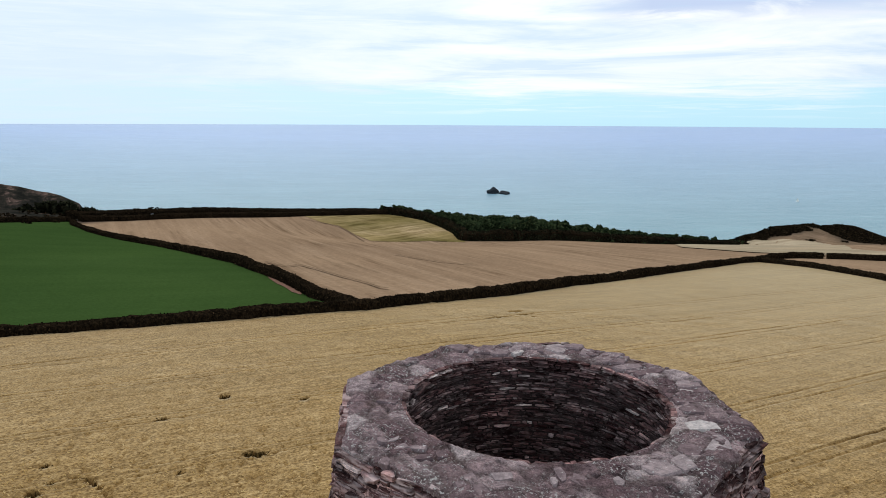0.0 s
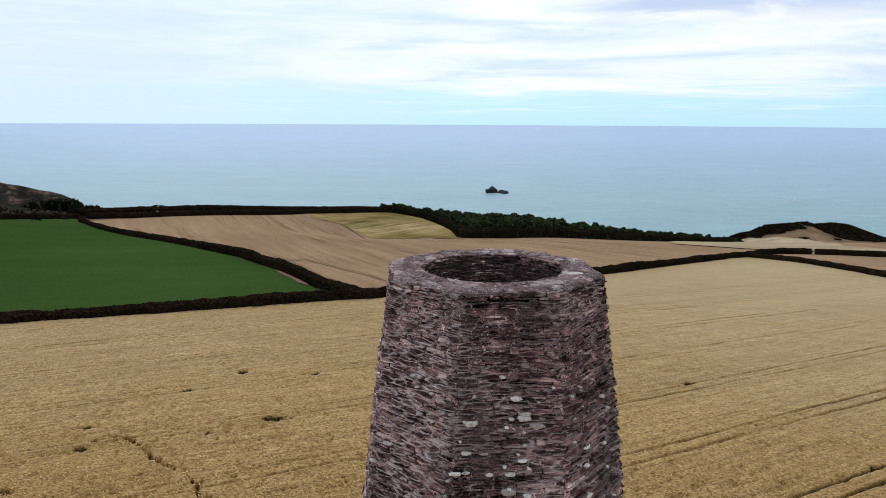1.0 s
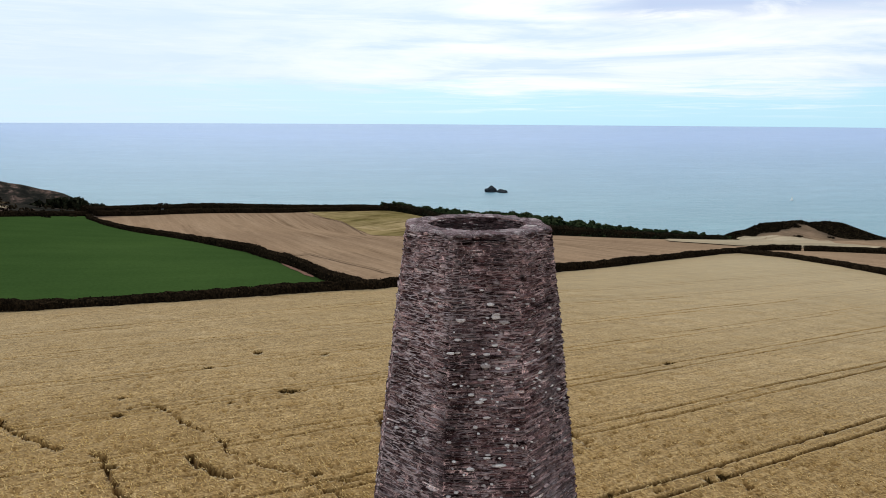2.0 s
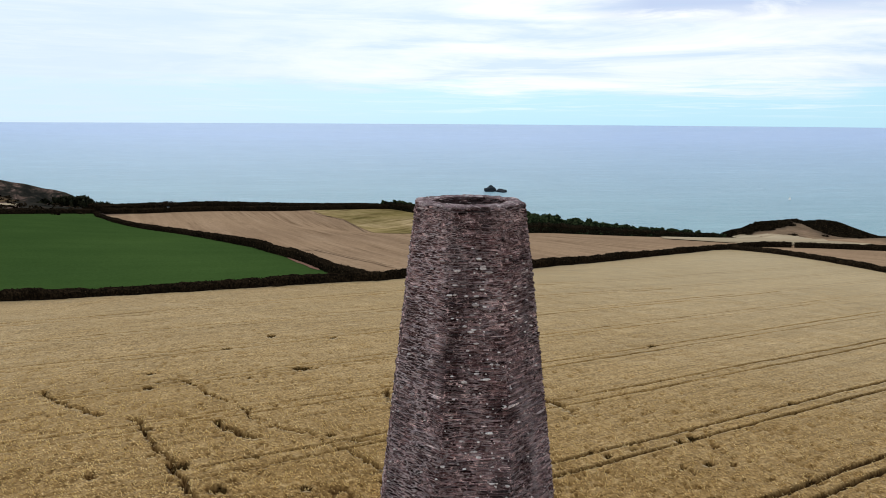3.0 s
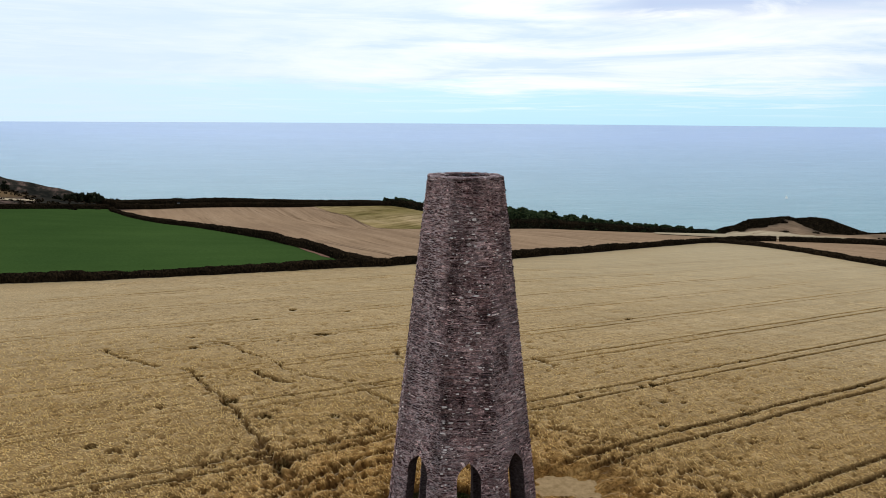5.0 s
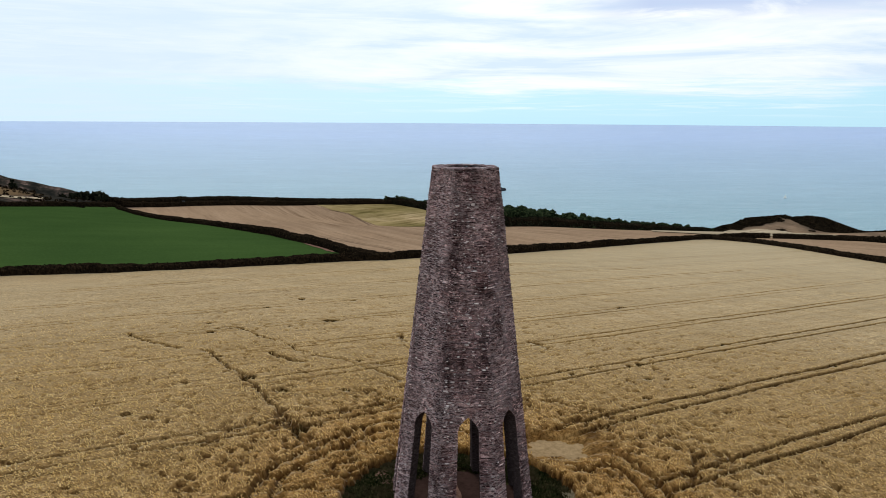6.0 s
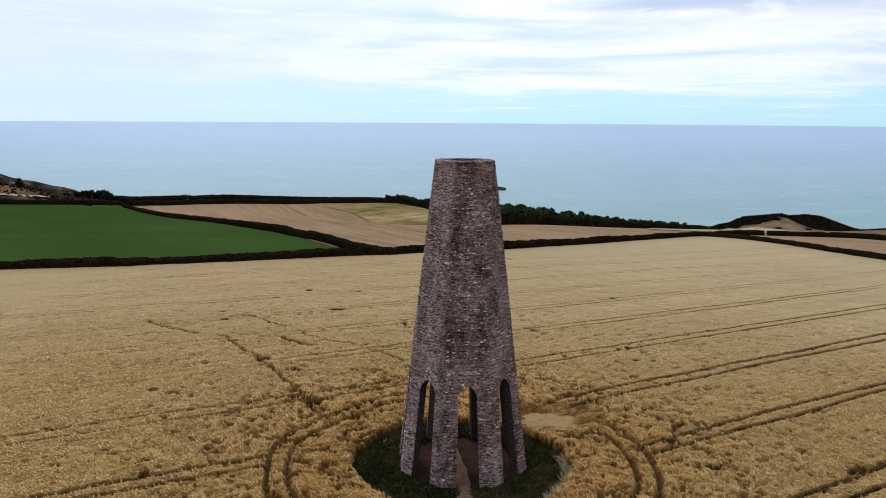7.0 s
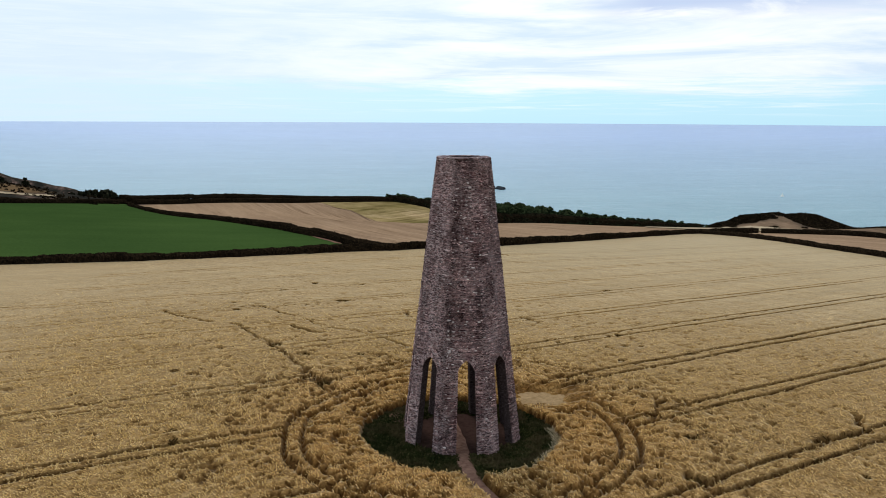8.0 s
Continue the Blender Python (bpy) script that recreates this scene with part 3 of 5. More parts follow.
HEAD_X = (170, 193, 204, 212, 221, 238, 252, 258, 271, 283, 295, 308, 318, 325, 334, 362)
HEAD_Z = (-72, -61.3, -57, -55.8, -50.8, -49.2, -47.8, -49.5, -48.3, -49.5, -54, -58.5, -61, -64, -68, -110)


def land_z(x, y):
    """Height of the bare ground: a hill that falls towards the sea, a fold in the stubble, cliffs, two headlands."""
    x, y = np.asarray(x, float), np.asarray(y, float)
    u, v = np.clip(x, -330, 380) / 100, np.clip(y, -150, 520) / 100
    z = (0.523 - 1.658 * u - 4.594 * v + 0.44 * u * v + 0.334 * u * u - 1.461 * v * v
         + 0.082 * v ** 3 - 0.492 * u * v * v + 0.502 * u * u * v)
    z = z + 1.4 * bump(x, y, -26, 118, 40, 40) - 4.4 * bump(x, y, -38, 303, 55, 40) - 0.55 * bump(x, y, 0, 0, 16, 16) - 0.32 * bump(x, y, 0, 0, 6, 6)
    z = z - 34 * smooth((y - 268) / 100) * smooth((-150 - x) / 70) + 5.0 * bump(x, y, -52, 400, 60, 45)
    # the side of the hill falls away to the right of the small fields
    z = z - 6.0 * smooth((x - 165) / 45) * smooth((440 - y) / 100) * smooth((y - 190) / 60) - 2.0 * smooth((x - 150) / 20) * smooth((260 - y) / 60) * smooth((y - 60) / 60)
    # the land's end: a steep slope down to the water
    edge = np.interp(x, [-900, -330, -285, -245, -215, -190, -170, -150, -130, -115, -90, -74, -45, 60, 150, 260, 330, 420], [250, 320, 372, 425, 430, 392, 335, 322, 326, 340, 370, 392, 440, 470, 480, 575, 560, 380])
    z = z - 150 * smooth((y - edge) / 130)
    # the far corner of the green field lies lower
    z = z - 3.4 * bump(x, y, -168, 280, 52, 46) - 2.2 * bump(x, y, -116, 230, 36, 34) - 1.0 * bump(x, y, -172, 222, 28, 32)
    z = z - 5.0 * smooth((x - 190) / 50) * smooth((y - 200) / 50) * smooth((430 - y) / 60)
    # the near headland, beyond the pale field: a ridge that falls to the water
    z = z - 90 * smooth((x - 298) / 130) * smooth((y - 420) / 150)
    ridge = np.interp(x, HEAD_X, HEAD_Z) - 0.9 * np.clip(y - 527, 0, 400)
    z = np.where((x > HEAD_X[0]) & (x < HEAD_X[-1]), z + (np.maximum(ridge, -150) - z) * smooth((y - 446) / 78) * (ridge > z), z)
    # the far headland across the bay
    s, q = (x + 572) * -0.94 + (y - 985) * -0.33, (x + 572) * 0.33 + (y - 985) * -0.94
    far = -90 + 0.36 * np.clip(s, 0, 70) + 0.2 * np.clip(s - 70, 0, 300) - 1.6 * np.maximum(-s, 0) - 0.42 * np.abs(q) + 3.0 * np.sin(s / 17.0) * np.clip(s / 60, 0, 1)
    z = np.where(y > 640, np.maximum(z, far), z)
    return np.maximum(z, -150.0)


# ---------------------------------------------------------------- the lie of the land
WHEAT_HEDGE = [(-300, -30), (-180, 25), (-90, 71.5), (-65, 83), (-38, 95.5), (-19, 105.5), (-6, 117), (7, 129.5), (21, 147), (35, 160.5),
               (55, 182), (69, 197), (84, 213), (90.5, 217), (99, 201), (103, 176), (105, 150), (109, 126), (114, 90), (120, 40), (127, -60)]
DIAGONAL_HEDGE = [(-21, 108), (-29.5, 117), (-38, 132), (-45.8, 145), (-61, 166.5), (-86.4, 190), (-118, 220), (-136, 235), (-151, 250), (-160, 264)]
GREEN_END_HEDGE = [(-160, 263), (-166.5, 249), (-172.5, 232), (-180.5, 202), (-200, 150)]
BACK_HEDGE = [(-159, 268), (-140, 295.5), (-118.5, 321), (-89, 358), (-74, 369), (-50, 392)]
SIDE_HEDGE = [(124.2, 242.4), (131, 241), (149, 226), (172, 190)]
GATE_HEDGE = [(92, 222), (104, 239), (114, 244.5), (123, 243.2)]
WOOD_EDGE = [(-52, 394), (-40, 394), (-27, 387), (-16, 368), (-9, 352), (-4, 325), (16, 327), (45, 346), (72, 348), (95, 352), (140, 372)]
THORN_BELT = [(-168, 275), (-147, 302), (-124, 329), (-96, 364), (-78, 376), (-54, 399)]
YELLOW_FIELD = [(-90, 357), (-76, 340), (-67, 337), (-57, 321), (-46, 303), (-36, 309), (-21, 318), (-4, 316), (-9, 350), (-26, 382), (-47, 393), (-62, 376), (-74, 368)]
PALE_FIELD = [(92, 306), (99, 339), (140, 430), (188, 506), (197, 511), (210, 506), (222, 491), (234, 483), (238, 468), (226, 425), (218, 400), (197, 330), (178, 285), (160, 258), (131, 260), (110, 272)]
BARE_FIELD = [(-232, 238), (-200, 252), (-197, 263), (-206, 276), (-240, 272)]
PALE_STRIP = [(-216, 221), (-194, 243), (-188.5, 257), (-191, 262), (-197, 250), (-220, 227)]
HEDGE_FOOT = [(-46.6, 145), (-40, 133.5), (-33.2, 121.5), (-32.2, 118), (-34.6, 120.6), (-37.6, 126.5), (-40.6, 131.2), (-44.2, 138.4)]
GREEN_FIELD = WHEAT_HEDGE[:6] + DIAGONAL_HEDGE + GREEN_END_HEDGE + [(-300, 60)]
WHEAT_FIELD = WHEAT_HEDGE + [(127, -190), (-300, -190)]


def scrub_share(x, y):
    edge = np.interp(x, [-330, -215, -200, -176, -163, -150, -120, -80, -48, -26, -9, -3, 16, 45, 72, 95, 140, 186, 215, 238, 260, 330], [10, 125, 152, 203, 236, 276, 335, 375, 397, 389, 358, 324, 326, 342, 342, 344, 430, 497, 498, 470, 380, 330])
    # brown turf climbs the front of the headland to a saddle in its top
    ramp_ = np.interp(x, [184, 190, 205, 225, 236, 243, 250, 256, 262, 278, 284], [440, 505, 513, 506, 510, 528, 522, 502, 480, 452, 380])
    turf = (0.56 + 0.2 * value_noise(x / 9, y / 9, 3)) * smooth((ramp_ + 5 * value_noise(x / 5, y / 5, 13) - y) / 6) * (x > 184) * (x < 284)
    return smooth((y - edge + 3) / 8) * np.clip(1 - turf, 0, 1)


def soil_share(x, y):
    return (inside(x, y, WHEAT_FIELD) | inside(x, y, BARE_FIELD)).astype(float)


def build_ground():
    xs = spread(-1500, 900, 3, 40, 0, 0.022)
    ys = spread(-900, 1500, 3, 40, 20, 0.016)
    ob = grid_object("ground", xs, ys, land_z, M_LAND)
    co = np.array([v.co[:] for v in ob.data.vertices])
    for key, f in (("scrub", scrub_share), ("soil", soil_share)):
        a = ob.data.attributes.new(key, "FLOAT", "POINT")
        a.data.foreach_set("value", f(co[:, 0], co[:, 1]).astype(np.float32))
    tagged(ob, "rolling farmland of cut stubble falling to scrubby sea cliffs", "ground", kind="structure")


def field_sheet(name, pts, mat, label, lift, step, rough=0.0):
    xs = np.arange(min(p[0] for p in pts), max(p[0] for p in pts) + step, step)
    ys = np.arange(min(p[1] for p in pts), max(p[1] for p in pts) + step, step)
    ob = grid_object(name, xs, ys, lambda x, y: land_z(x, y) + lift + rough * value_noise(x / 2, y / 2, 5), mat, lambda x, y: inside(x, y, pts))
    tagged(ob, label, "field", kind="structure")


# ---------------------------------------------------------------- the wheat and the ways trodden through it
SLOPE = 0.625
TRAMLINES = [-51.6, -49.8, -37.6, -35.6, -23.6, -21.6, -9.4, -7.6, 4.7, 6.7, 18.8, 20.9, 32.8, 34.8, 46.5, 48.6, 60.2, 62.0, 74.2, 76.0, 88.0, 90.0, 102.0, 104.0]
# ways trodden through the wheat: half width, depth, course
TRODDEN = [
    (0.20, 0.95, [(-31.1, 31.0), (-29.4, 30.2), (-28.0, 27.8), (-25.4, 24.4), (-23.8, 22.8), (-22.2, 20.5), (-19.7, 17.6), (-17.0, 12.9), (-15.1, 10.0), (-13.6, 8.6)]),
    (0.17, 0.95, [(-43.1, 37.1), (-40.5, 35.0), (-38.1, 33.6), (-35.3, 32.0), (-34.0, 31.4)]),
    (0.34, 0.98, [(-23.1, 31.4), (-22.1, 30.2), (-20.6, 29.0), (-18.9, 28.2)]),
    (0.13, 0.75, [(-32.0, 42.5), (-30.3, 42.1), (-28.0, 40.2), (-25.9, 37.8), (-24.1, 36.8)]),
    (0.12, 0.7, [(-22.5, 35.4), (-20.6, 32.9), (-18.7, 31.9)]),
    (0.10, 0.55, [(-17.9, 31.0), (-14.4, 29.4), (-12.1, 27.8), (-10.9, 26.7)]),
    (0.17, 0.9, [(-10.9, 26.7), (-9.3, 25.7), (-7.8, 24.0), (-6.5, 22.4)]),
    (0.16, 0.9, [(-9.1, 43.3), (-8.4, 40.6), (-7.5, 38.2)]),
    (0.20, 0.95, [(8.0, 40.7), (9.1, 39.8), (10.5, 36.7)]),
    (0.15, 0.7, [(-20.4, -10.9), (-19.3, -13.5)]),
    (0.34, 0.85, [(36.6, 4.7), (35.8, 2.3), (35.7, 0.3), (33.3, -0.7), (29.8, -1.9)]),
    (0.42, 0.95, [(17.0, -9.2), (17.8, -10.2), (18.3, -10.6)]),
    (0.16, 0.5, [(-15.0, -3.8), (-12.2, -3.3), (-8.4, -2.9)]),
    (0.15, 0.45, [(-14.8, -2.3), (-12.0, -1.6), (-8.6, -1.2)]),
    (0.18, 0.85, [(-12.0, -15.0), (-9.8, -14.0), (-8.3, -13.6), (-6.0, -13.5), (-3.6, -13.4), (-0.8, -13.7)]),
    (0.18, 0.8, [(8.1, -8.5), (9.2, -10.0), (10.2, -10.9), (11.1, -11.7)]),
    (0.17, 0.75, [(7.1, -12.8), (8.5, -11.8), (9.9, -10.7)]),
    (0.30, 0.6, [(19.0, 7.8), (19.4, 6.8), (17.3, 2.6)]),
    (0.16, 0.6, [(10.5, 7.5), (11.5, 5.0), (12.1, 2.4)]),
    (0.17, 0.7, [(11.9, 8.0), (13.2, 5.6), (14.2, 2.8)]),
    (0.15, 0.9, [(1.8, 103.7), (5.4, 106.0), (7.8, 108.1), (10.1, 109.3)]),
    (0.15, 0.8, [(6.0, 109.9), (8.0, 111.0)]),
    (0.15, 0.8, [(7.8, 108.1), (9.6, 106.4)]),
]
FLATTENED = [(-33.4, 39.5, 0.5), (-35.2, 44.1, 0.55), (-33.1, 41.4, 0.3), (-19.2, 48.2, 0.9), (-24.1, 44.1, 0.5), (-30.5, 55.1, 0.55), (-26.8, 62.1, 0.5), (-18.3, 62.4, 0.35),
             (-22.5, 21.8, 0.6), (-18.3, 18.4, 0.7), (18.9, 31.0, 0.35), (20.4, 31.8, 0.45), (20.1, 26.2, 0.5), (25.0, 64.2, 0.45), (-12.0, 19.3, 0.4), (14.3, 28.5, 0.35),
             (11.9, 27.1, 0.35), (10.6, 27.8, 0.3), (-30.1, 10.1, 0.6), (-23.8, -4.9, 0.6), (-22.9, -7.1, 0.6), (-12.2, 29.1, 0.4), (27.3, 23.7, 0.4), (18.5, 20.0, 0.45),
             (33.9, 42.2, 0.4), (43.4, 33.8, 0.5), (28.5, -5.9, 0.5), (19.9, -2.1, 0.55), (30.6, -8.7, 0.4), (17.6, -9.9, 0.6), (-14.0, 9.1, 0.8)]


def tram_share(x, c):
    """How deep the wheel line c lies at x: the nearer ones are fresh, the others have closed again in many places."""
    fresh = 0.82 if c < 15 else 0.64 if c < 30 else 0.29 if c < 40 else 0.18 if c < 55 else 0.12
    broken = 0.12 if c < 15 else 0.32 if c < 30 else 0.55
    gaps = smooth(0.55 + 1.1 * value_noise(x * 0.11 + c, c * 0.7 + 0 * x, 61) + 0.6 * value_noise(x * 0.45 + c, c * 0.3 + 0 * x, 62))
    return fresh * (1 - broken * (1 - gaps)) * (1 - 0.35 * (c > 10) * smooth((-x - 5) / 25))


def trampled(x, y):
    """How far the wheat is trodden down, 0 to 1."""
    r = np.hypot(x, y + 0.4)
    ragged = 0.75 * value_noise(x * 1.1, y * 1.1, 3) + 0.55 * value_noise(x * 2.7, y * 2.7, 5)
    t = np.zeros(x.shape)

    def wear(d, half, depth):
        return depth * smooth(1.6 - d / half * (1 + 0.25 * ragged))
    away = smooth((np.hypot(x, y + 1.2) - 14.8) / 1.0)
    along = 0.55 + 0.45 * value_noise(x * 0.13, y * 0.13, 17)
    for c in TRAMLINES:
        d = np.abs(y - SLOPE * x - c + 0.25 * value_noise(x * 0.12, y * 0.02 + c, 8)) * 0.85
        t = np.maximum(t, wear(d, 0.2 if c < 15 else 0.15, tram_share(x, c)) * away * (0.62 + 0.38 * along))
    # the ring in which the machines turn round the tower
    rr = np.hypot(x, y + 1.2) + 0.35 * value_noise(x * 0.2, y * 0.2, 21)
    rr = rr + 1.3 * np.exp(-((np.arctan2(y + 1.2, -x) - 0.62) / 0.42) ** 2)
    for rad, depth in ((15.1, 0.97), (13.5, 0.85)):
        back = 1 - 0.8 * smooth((y - 4) / 5) * smooth((x + 9) / 5)
        t = np.maximum(t, wear(np.abs(rr - rad), 0.19, depth * (0.7 + 0.3 * along)) * back)
    wx = x + 0.35 * value_noise(x, y, 31) + 0.16 * value_noise(x * 2.6, y * 2.6, 33)
    wy = y + 0.35 * value_noise(x, y, 32) + 0.16 * value_noise(x * 2.6, y * 2.6, 34)
    for half, depth, pts in TRODDEN:
        t = np.maximum(t, wear(poly_dist(wx, wy, pts), 0.72 * half, depth))
    for bx, by, rad in FLATTENED:
        t = np.maximum(t, 0.9 * smooth((0.95 - np.hypot(x - bx, (y - by) * 1.1) / rad + 0.8 * ragged) * 1.8))
    # bare patch behind the tower, the way in, and the grass round the foot
    t = np.maximum(t, smooth((1.5 - np.hypot((x - 8.0) / 4.0, (y - 8.8) / 2.6) + 0.3 * ragged) * 0.85))
    t = np.maximum(t, wear(poly_dist(x, y, PATH), 0.5, 1.0))
    t = np.maximum(t, smooth((8.75 + 0.35 * ragged - np.hypot(x, y + 1.1)) / 0.4))
    # leaning, broken wheat near the ring
    fine = value_noise(x * 2.9, y * 2.9, 41) + 0.6 * value_noise(x * 1.1, y * 1.1, 43)
    t = np.maximum(t, 0.42 * smooth((fine - 0.22) * 2.2) * smooth((29 - r) / 11))
    t = np.maximum(t, 0.22 * smooth((fine - 0.62) * 3.0) * smooth((105 - r) / 80) * smooth((y + 58) / 20))
    speck = value_noise(x * 1.7, y * 1.7, 45) + 0.5 * value_noise(x * 0.5, y * 0.5, 46)
    t = np.maximum(t, 0.6 * smooth((speck - 0.92) * 6) * smooth((46 - r) / 14))
    return t


PATH = [(-1.2, 4.4), (-0.8, 1.8), (-0.2, -0.8), (0.1, -3.5), (0.4, -6.4), (1.0, -9.5), (1.6, -10.7), (2.5, -12.5), (4.6, -17), (7.0, -23), (10, -40), (14, -60)]


def crop_z(x, y):
    t = trampled(x, y)
    rough = 0.3 + 0.7 * smooth((36 - np.hypot(x, y + 6)) / 20)
    n = 0.05 * value_noise(x * 0.35, y * 0.35, 1) + (0.05 * value_noise(x * 1.3, y * 1.3, 2) + 0.06 * value_noise(x * 2.4, y * 2.4, 4)) * rough
    return land_z(x, y) + (0.78 + n) * (1 - t) - 0.10 * t


def tram_depth(x, y):
    """The wheel lines that run the whole length of the field, 0 to 1."""
    t = np.zeros(x.shape)
    for c in TRAMLINES:
        d = np.abs(y - SLOPE * x - c + 0.25 * value_noise(x * 0.12, y * 0.02 + c, 8)) * 0.85
        t = np.maximum(t, 0.6 * tram_share(x, c) * smooth(1.6 - d / 0.17))
    return t


def crop_z_far(x, y):
    t = tram_depth(x, y)
    return land_z(x, y) + 0.70 - 0.5 * t + 0.04 * value_noise(x * 0.35, y * 0.35, 1)


NEAR = (-66, 72, -72, 114)


def crop_grid(name, us, vs, zf, keep):
    """A sheet of crop whose lines run along and across the tramlines."""
    k = math.hypot(1, SLOPE)
    U, W = np.meshgrid(us, vs)
    X, Y = (U - SLOPE * W) / k, (SLOPE * U + W) / k
    nx, ny = len(us), len(vs)
    i = (np.arange(ny - 1)[:, None] * nx + np.arange(nx - 1)[None, :]).ravel()
    Fc = np.stack([i, i + 1, i + nx + 1, i + nx], -1)
    X, Y = X.ravel(), Y.ravel()
    Fc = Fc[keep(X[Fc].mean(1), Y[Fc].mean(1))]
    used = np.unique(Fc)
    back = np.full(len(X), -1)
    back[used] = np.arange(len(used))
    X, Y = X[used], Y[used]
    return mesh_object(name, np.stack([X, Y, zf(X, Y)], -1), back[Fc], M_CROP, smooth=True), X, Y


def with_tramlines(vs, half, step):
    k = math.hypot(1, SLOPE)
    extra = [np.arange(c / k - half, c / k + half, step) for c in TRAMLINES]
    vs = np.sort(np.concatenate([vs, *extra]))
    return vs[np.concatenate([[True], np.diff(vs) > step * 0.5])]


def build_wheat():
    x0, x1, y0, y1 = NEAR
    us, vs = spread(-105, 125, 0.2, 0.6, 0, 0.005), with_tramlines(spread(-104, 135, 0.2, 0.5, 0, 0.005), 0.5, 0.11)
    a, x, y = crop_grid("wheat_near", us, vs, crop_z, lambda x, y: (x > x0) & (x < x1) & (y > y0) & (y < y1) & inside(x, y, WHEAT_FIELD))
    up = 1 - 1.15 * smooth(trampled(x, y) * 1.6) + 0.30 * value_noise(x * 2.4, y * 2.4, 4) * (0.4 + 0.6 * smooth((42 - np.hypot(x, y + 6)) / 22)) - 0.14 - 0.13 * spray_share(x, y)
    up = np.maximum(up, (0.52 + 0.28 * value_noise(x * 1.9, y * 1.9, 6)) * smooth(1.9 - np.hypot((x - 8.0) / 4.0, (y - 8.8) / 2.6)))
    at = a.data.attributes.new("heads", "FLOAT", "POINT")
    at.data.foreach_set("value", np.clip(up, 0, 1).astype(np.float32))
    tagged(a, "ripe golden wheat crossed by tramlines and trodden paths", "wheat", kind="stuff")
    us, vs = np.arange(-360, 260, 1.6), with_tramlines(np.arange(-220, 280, 1.0), 0.6, 0.13)
    b, x, y = crop_grid("wheat_far", us, vs, crop_z_far, lambda x, y: inside(x, y, WHEAT_FIELD) & ~((x > x0 + 2) & (x < x1 - 2) & (y > y0 + 2) & (y < y1 - 2)))
    up = 1 - 1.1 * tram_depth(x, y) - 0.14
    at = b.data.attributes.new("heads", "FLOAT", "POINT")
    at.data.foreach_set("value", np.clip(up, 0, 1).astype(np.float32))
    tagged(b, "ripe golden wheat reaching to the dark hedges", "wheat", kind="stuff")


def blades(name, places, height, width, mat, label, category, lean=0.5, seed=7):
    """Tufts of three crossed blades, joined: for what nobody could count."""
    rng = np.random.default_rng(seed)
    n = len(places)
    V = np.zeros((n, 3, 4, 3))
    for k in range(3):
        a = rng.uniform(0, 2 * np.pi, n)
        dx, dy = np.cos(a), np.sin(a)
        h, w = height * rng.uniform(0.6, 1.25, n), width * rng.uniform(0.6, 1.3, n)
        lx, ly = lean * h * rng.normal(0, 0.6, n), lean * h * rng.normal(0, 0.6, n)
        for j, (s, up, grow) in enumerate(((-0.35, 0, 0), (0.35, 0, 0), (0.5, 1, 1), (-0.5, 1, 1))):
            V[:, k, j, 0] = places[:, 0] + dx * w * s + lx * grow
            V[:, k, j, 1] = places[:, 1] + dy * w * s + ly * grow
            V[:, k, j, 2] = places[:, 2] + up * h
    V = V.reshape(-1, 3)
    Fc = np.arange(len(V)).reshape(-1, 4)
    return tagged(mesh_object(name, V, Fc, mat), label, category, kind="stuff")


def spray_share(x, y):
    """Where the single heads are built, 0 to 1: thinning out with distance."""
    return smooth((y + 54) / 16) * (1 - smooth((y - 0) / 55)) * (1 - smooth((np.abs(x - 1) - 24 - 0.36 * (y + 34)) / 18))


def build_wheat_heads():
    """Leaning sprays of wheat heads over the crop, thickest round the tower."""
    rng = np.random.default_rng(11)
    n = 680000
    x = rng.uniform(-1, 1, n)
    y = -36 + 131 * (1 - np.sqrt(1 - 0.68 * rng.uniform(0, 1, n))) / (1 - math.sqrt(0.32))
    x = x * (42 + 0.42 * (y + 34)) + 1
    keep = inside(x, y, WHEAT_FIELD) & (rng.uniform(0, 1, n) > trampled(x, y) * 3.5) & (rng.uniform(0, 1, n) < spray_share(x, y) * (0.3 + 0.7 * smooth(0.62 + 0.7 * value_noise(x * 1.9, y * 1.9, 51) + 0.6 * value_noise(x * 4.6, y * 4.6, 52))))
    x, y = x[keep], y[keep]
    n = len(x)
    base = crop_z(x, y) + rng.uniform(-0.06, 0.05, n)
    far = (y + 34) / 90
    a = rng.normal(radians(200), 0.9, n)
    broken = smooth((34 - np.hypot(x, y)) / 18)
    tilt = rng.uniform(0.2, 0.9, n) + 0.2 * broken
    L, W = rng.uniform(0.10, 0.20, n) * (1 + 0.25 * far), rng.uniform(0.026, 0.05, n) * (1 + 0.35 * far)
    ax = np.stack([np.cos(a) * np.cos(tilt), np.sin(a) * np.cos(tilt), np.sin(tilt)], -1)
    bx = np.stack([-np.sin(a), np.cos(a), 0 * a], -1)
    P = np.stack([x, y, base], -1)
    L, W = L[:, None], W[:, None]
    V = np.stack([P - bx * W * 0.5, P + bx * W * 0.5, P + ax * L + bx * W, P + ax * L * 1.1 - bx * W], 1).reshape(-1, 3)
    ob = mesh_object("wheat_heads", V, np.arange(4 * n).reshape(-1, 4), M_HEADS)
    tagged(ob, "ripe golden wheat heads leaning over the crop", "wheat", kind="stuff")


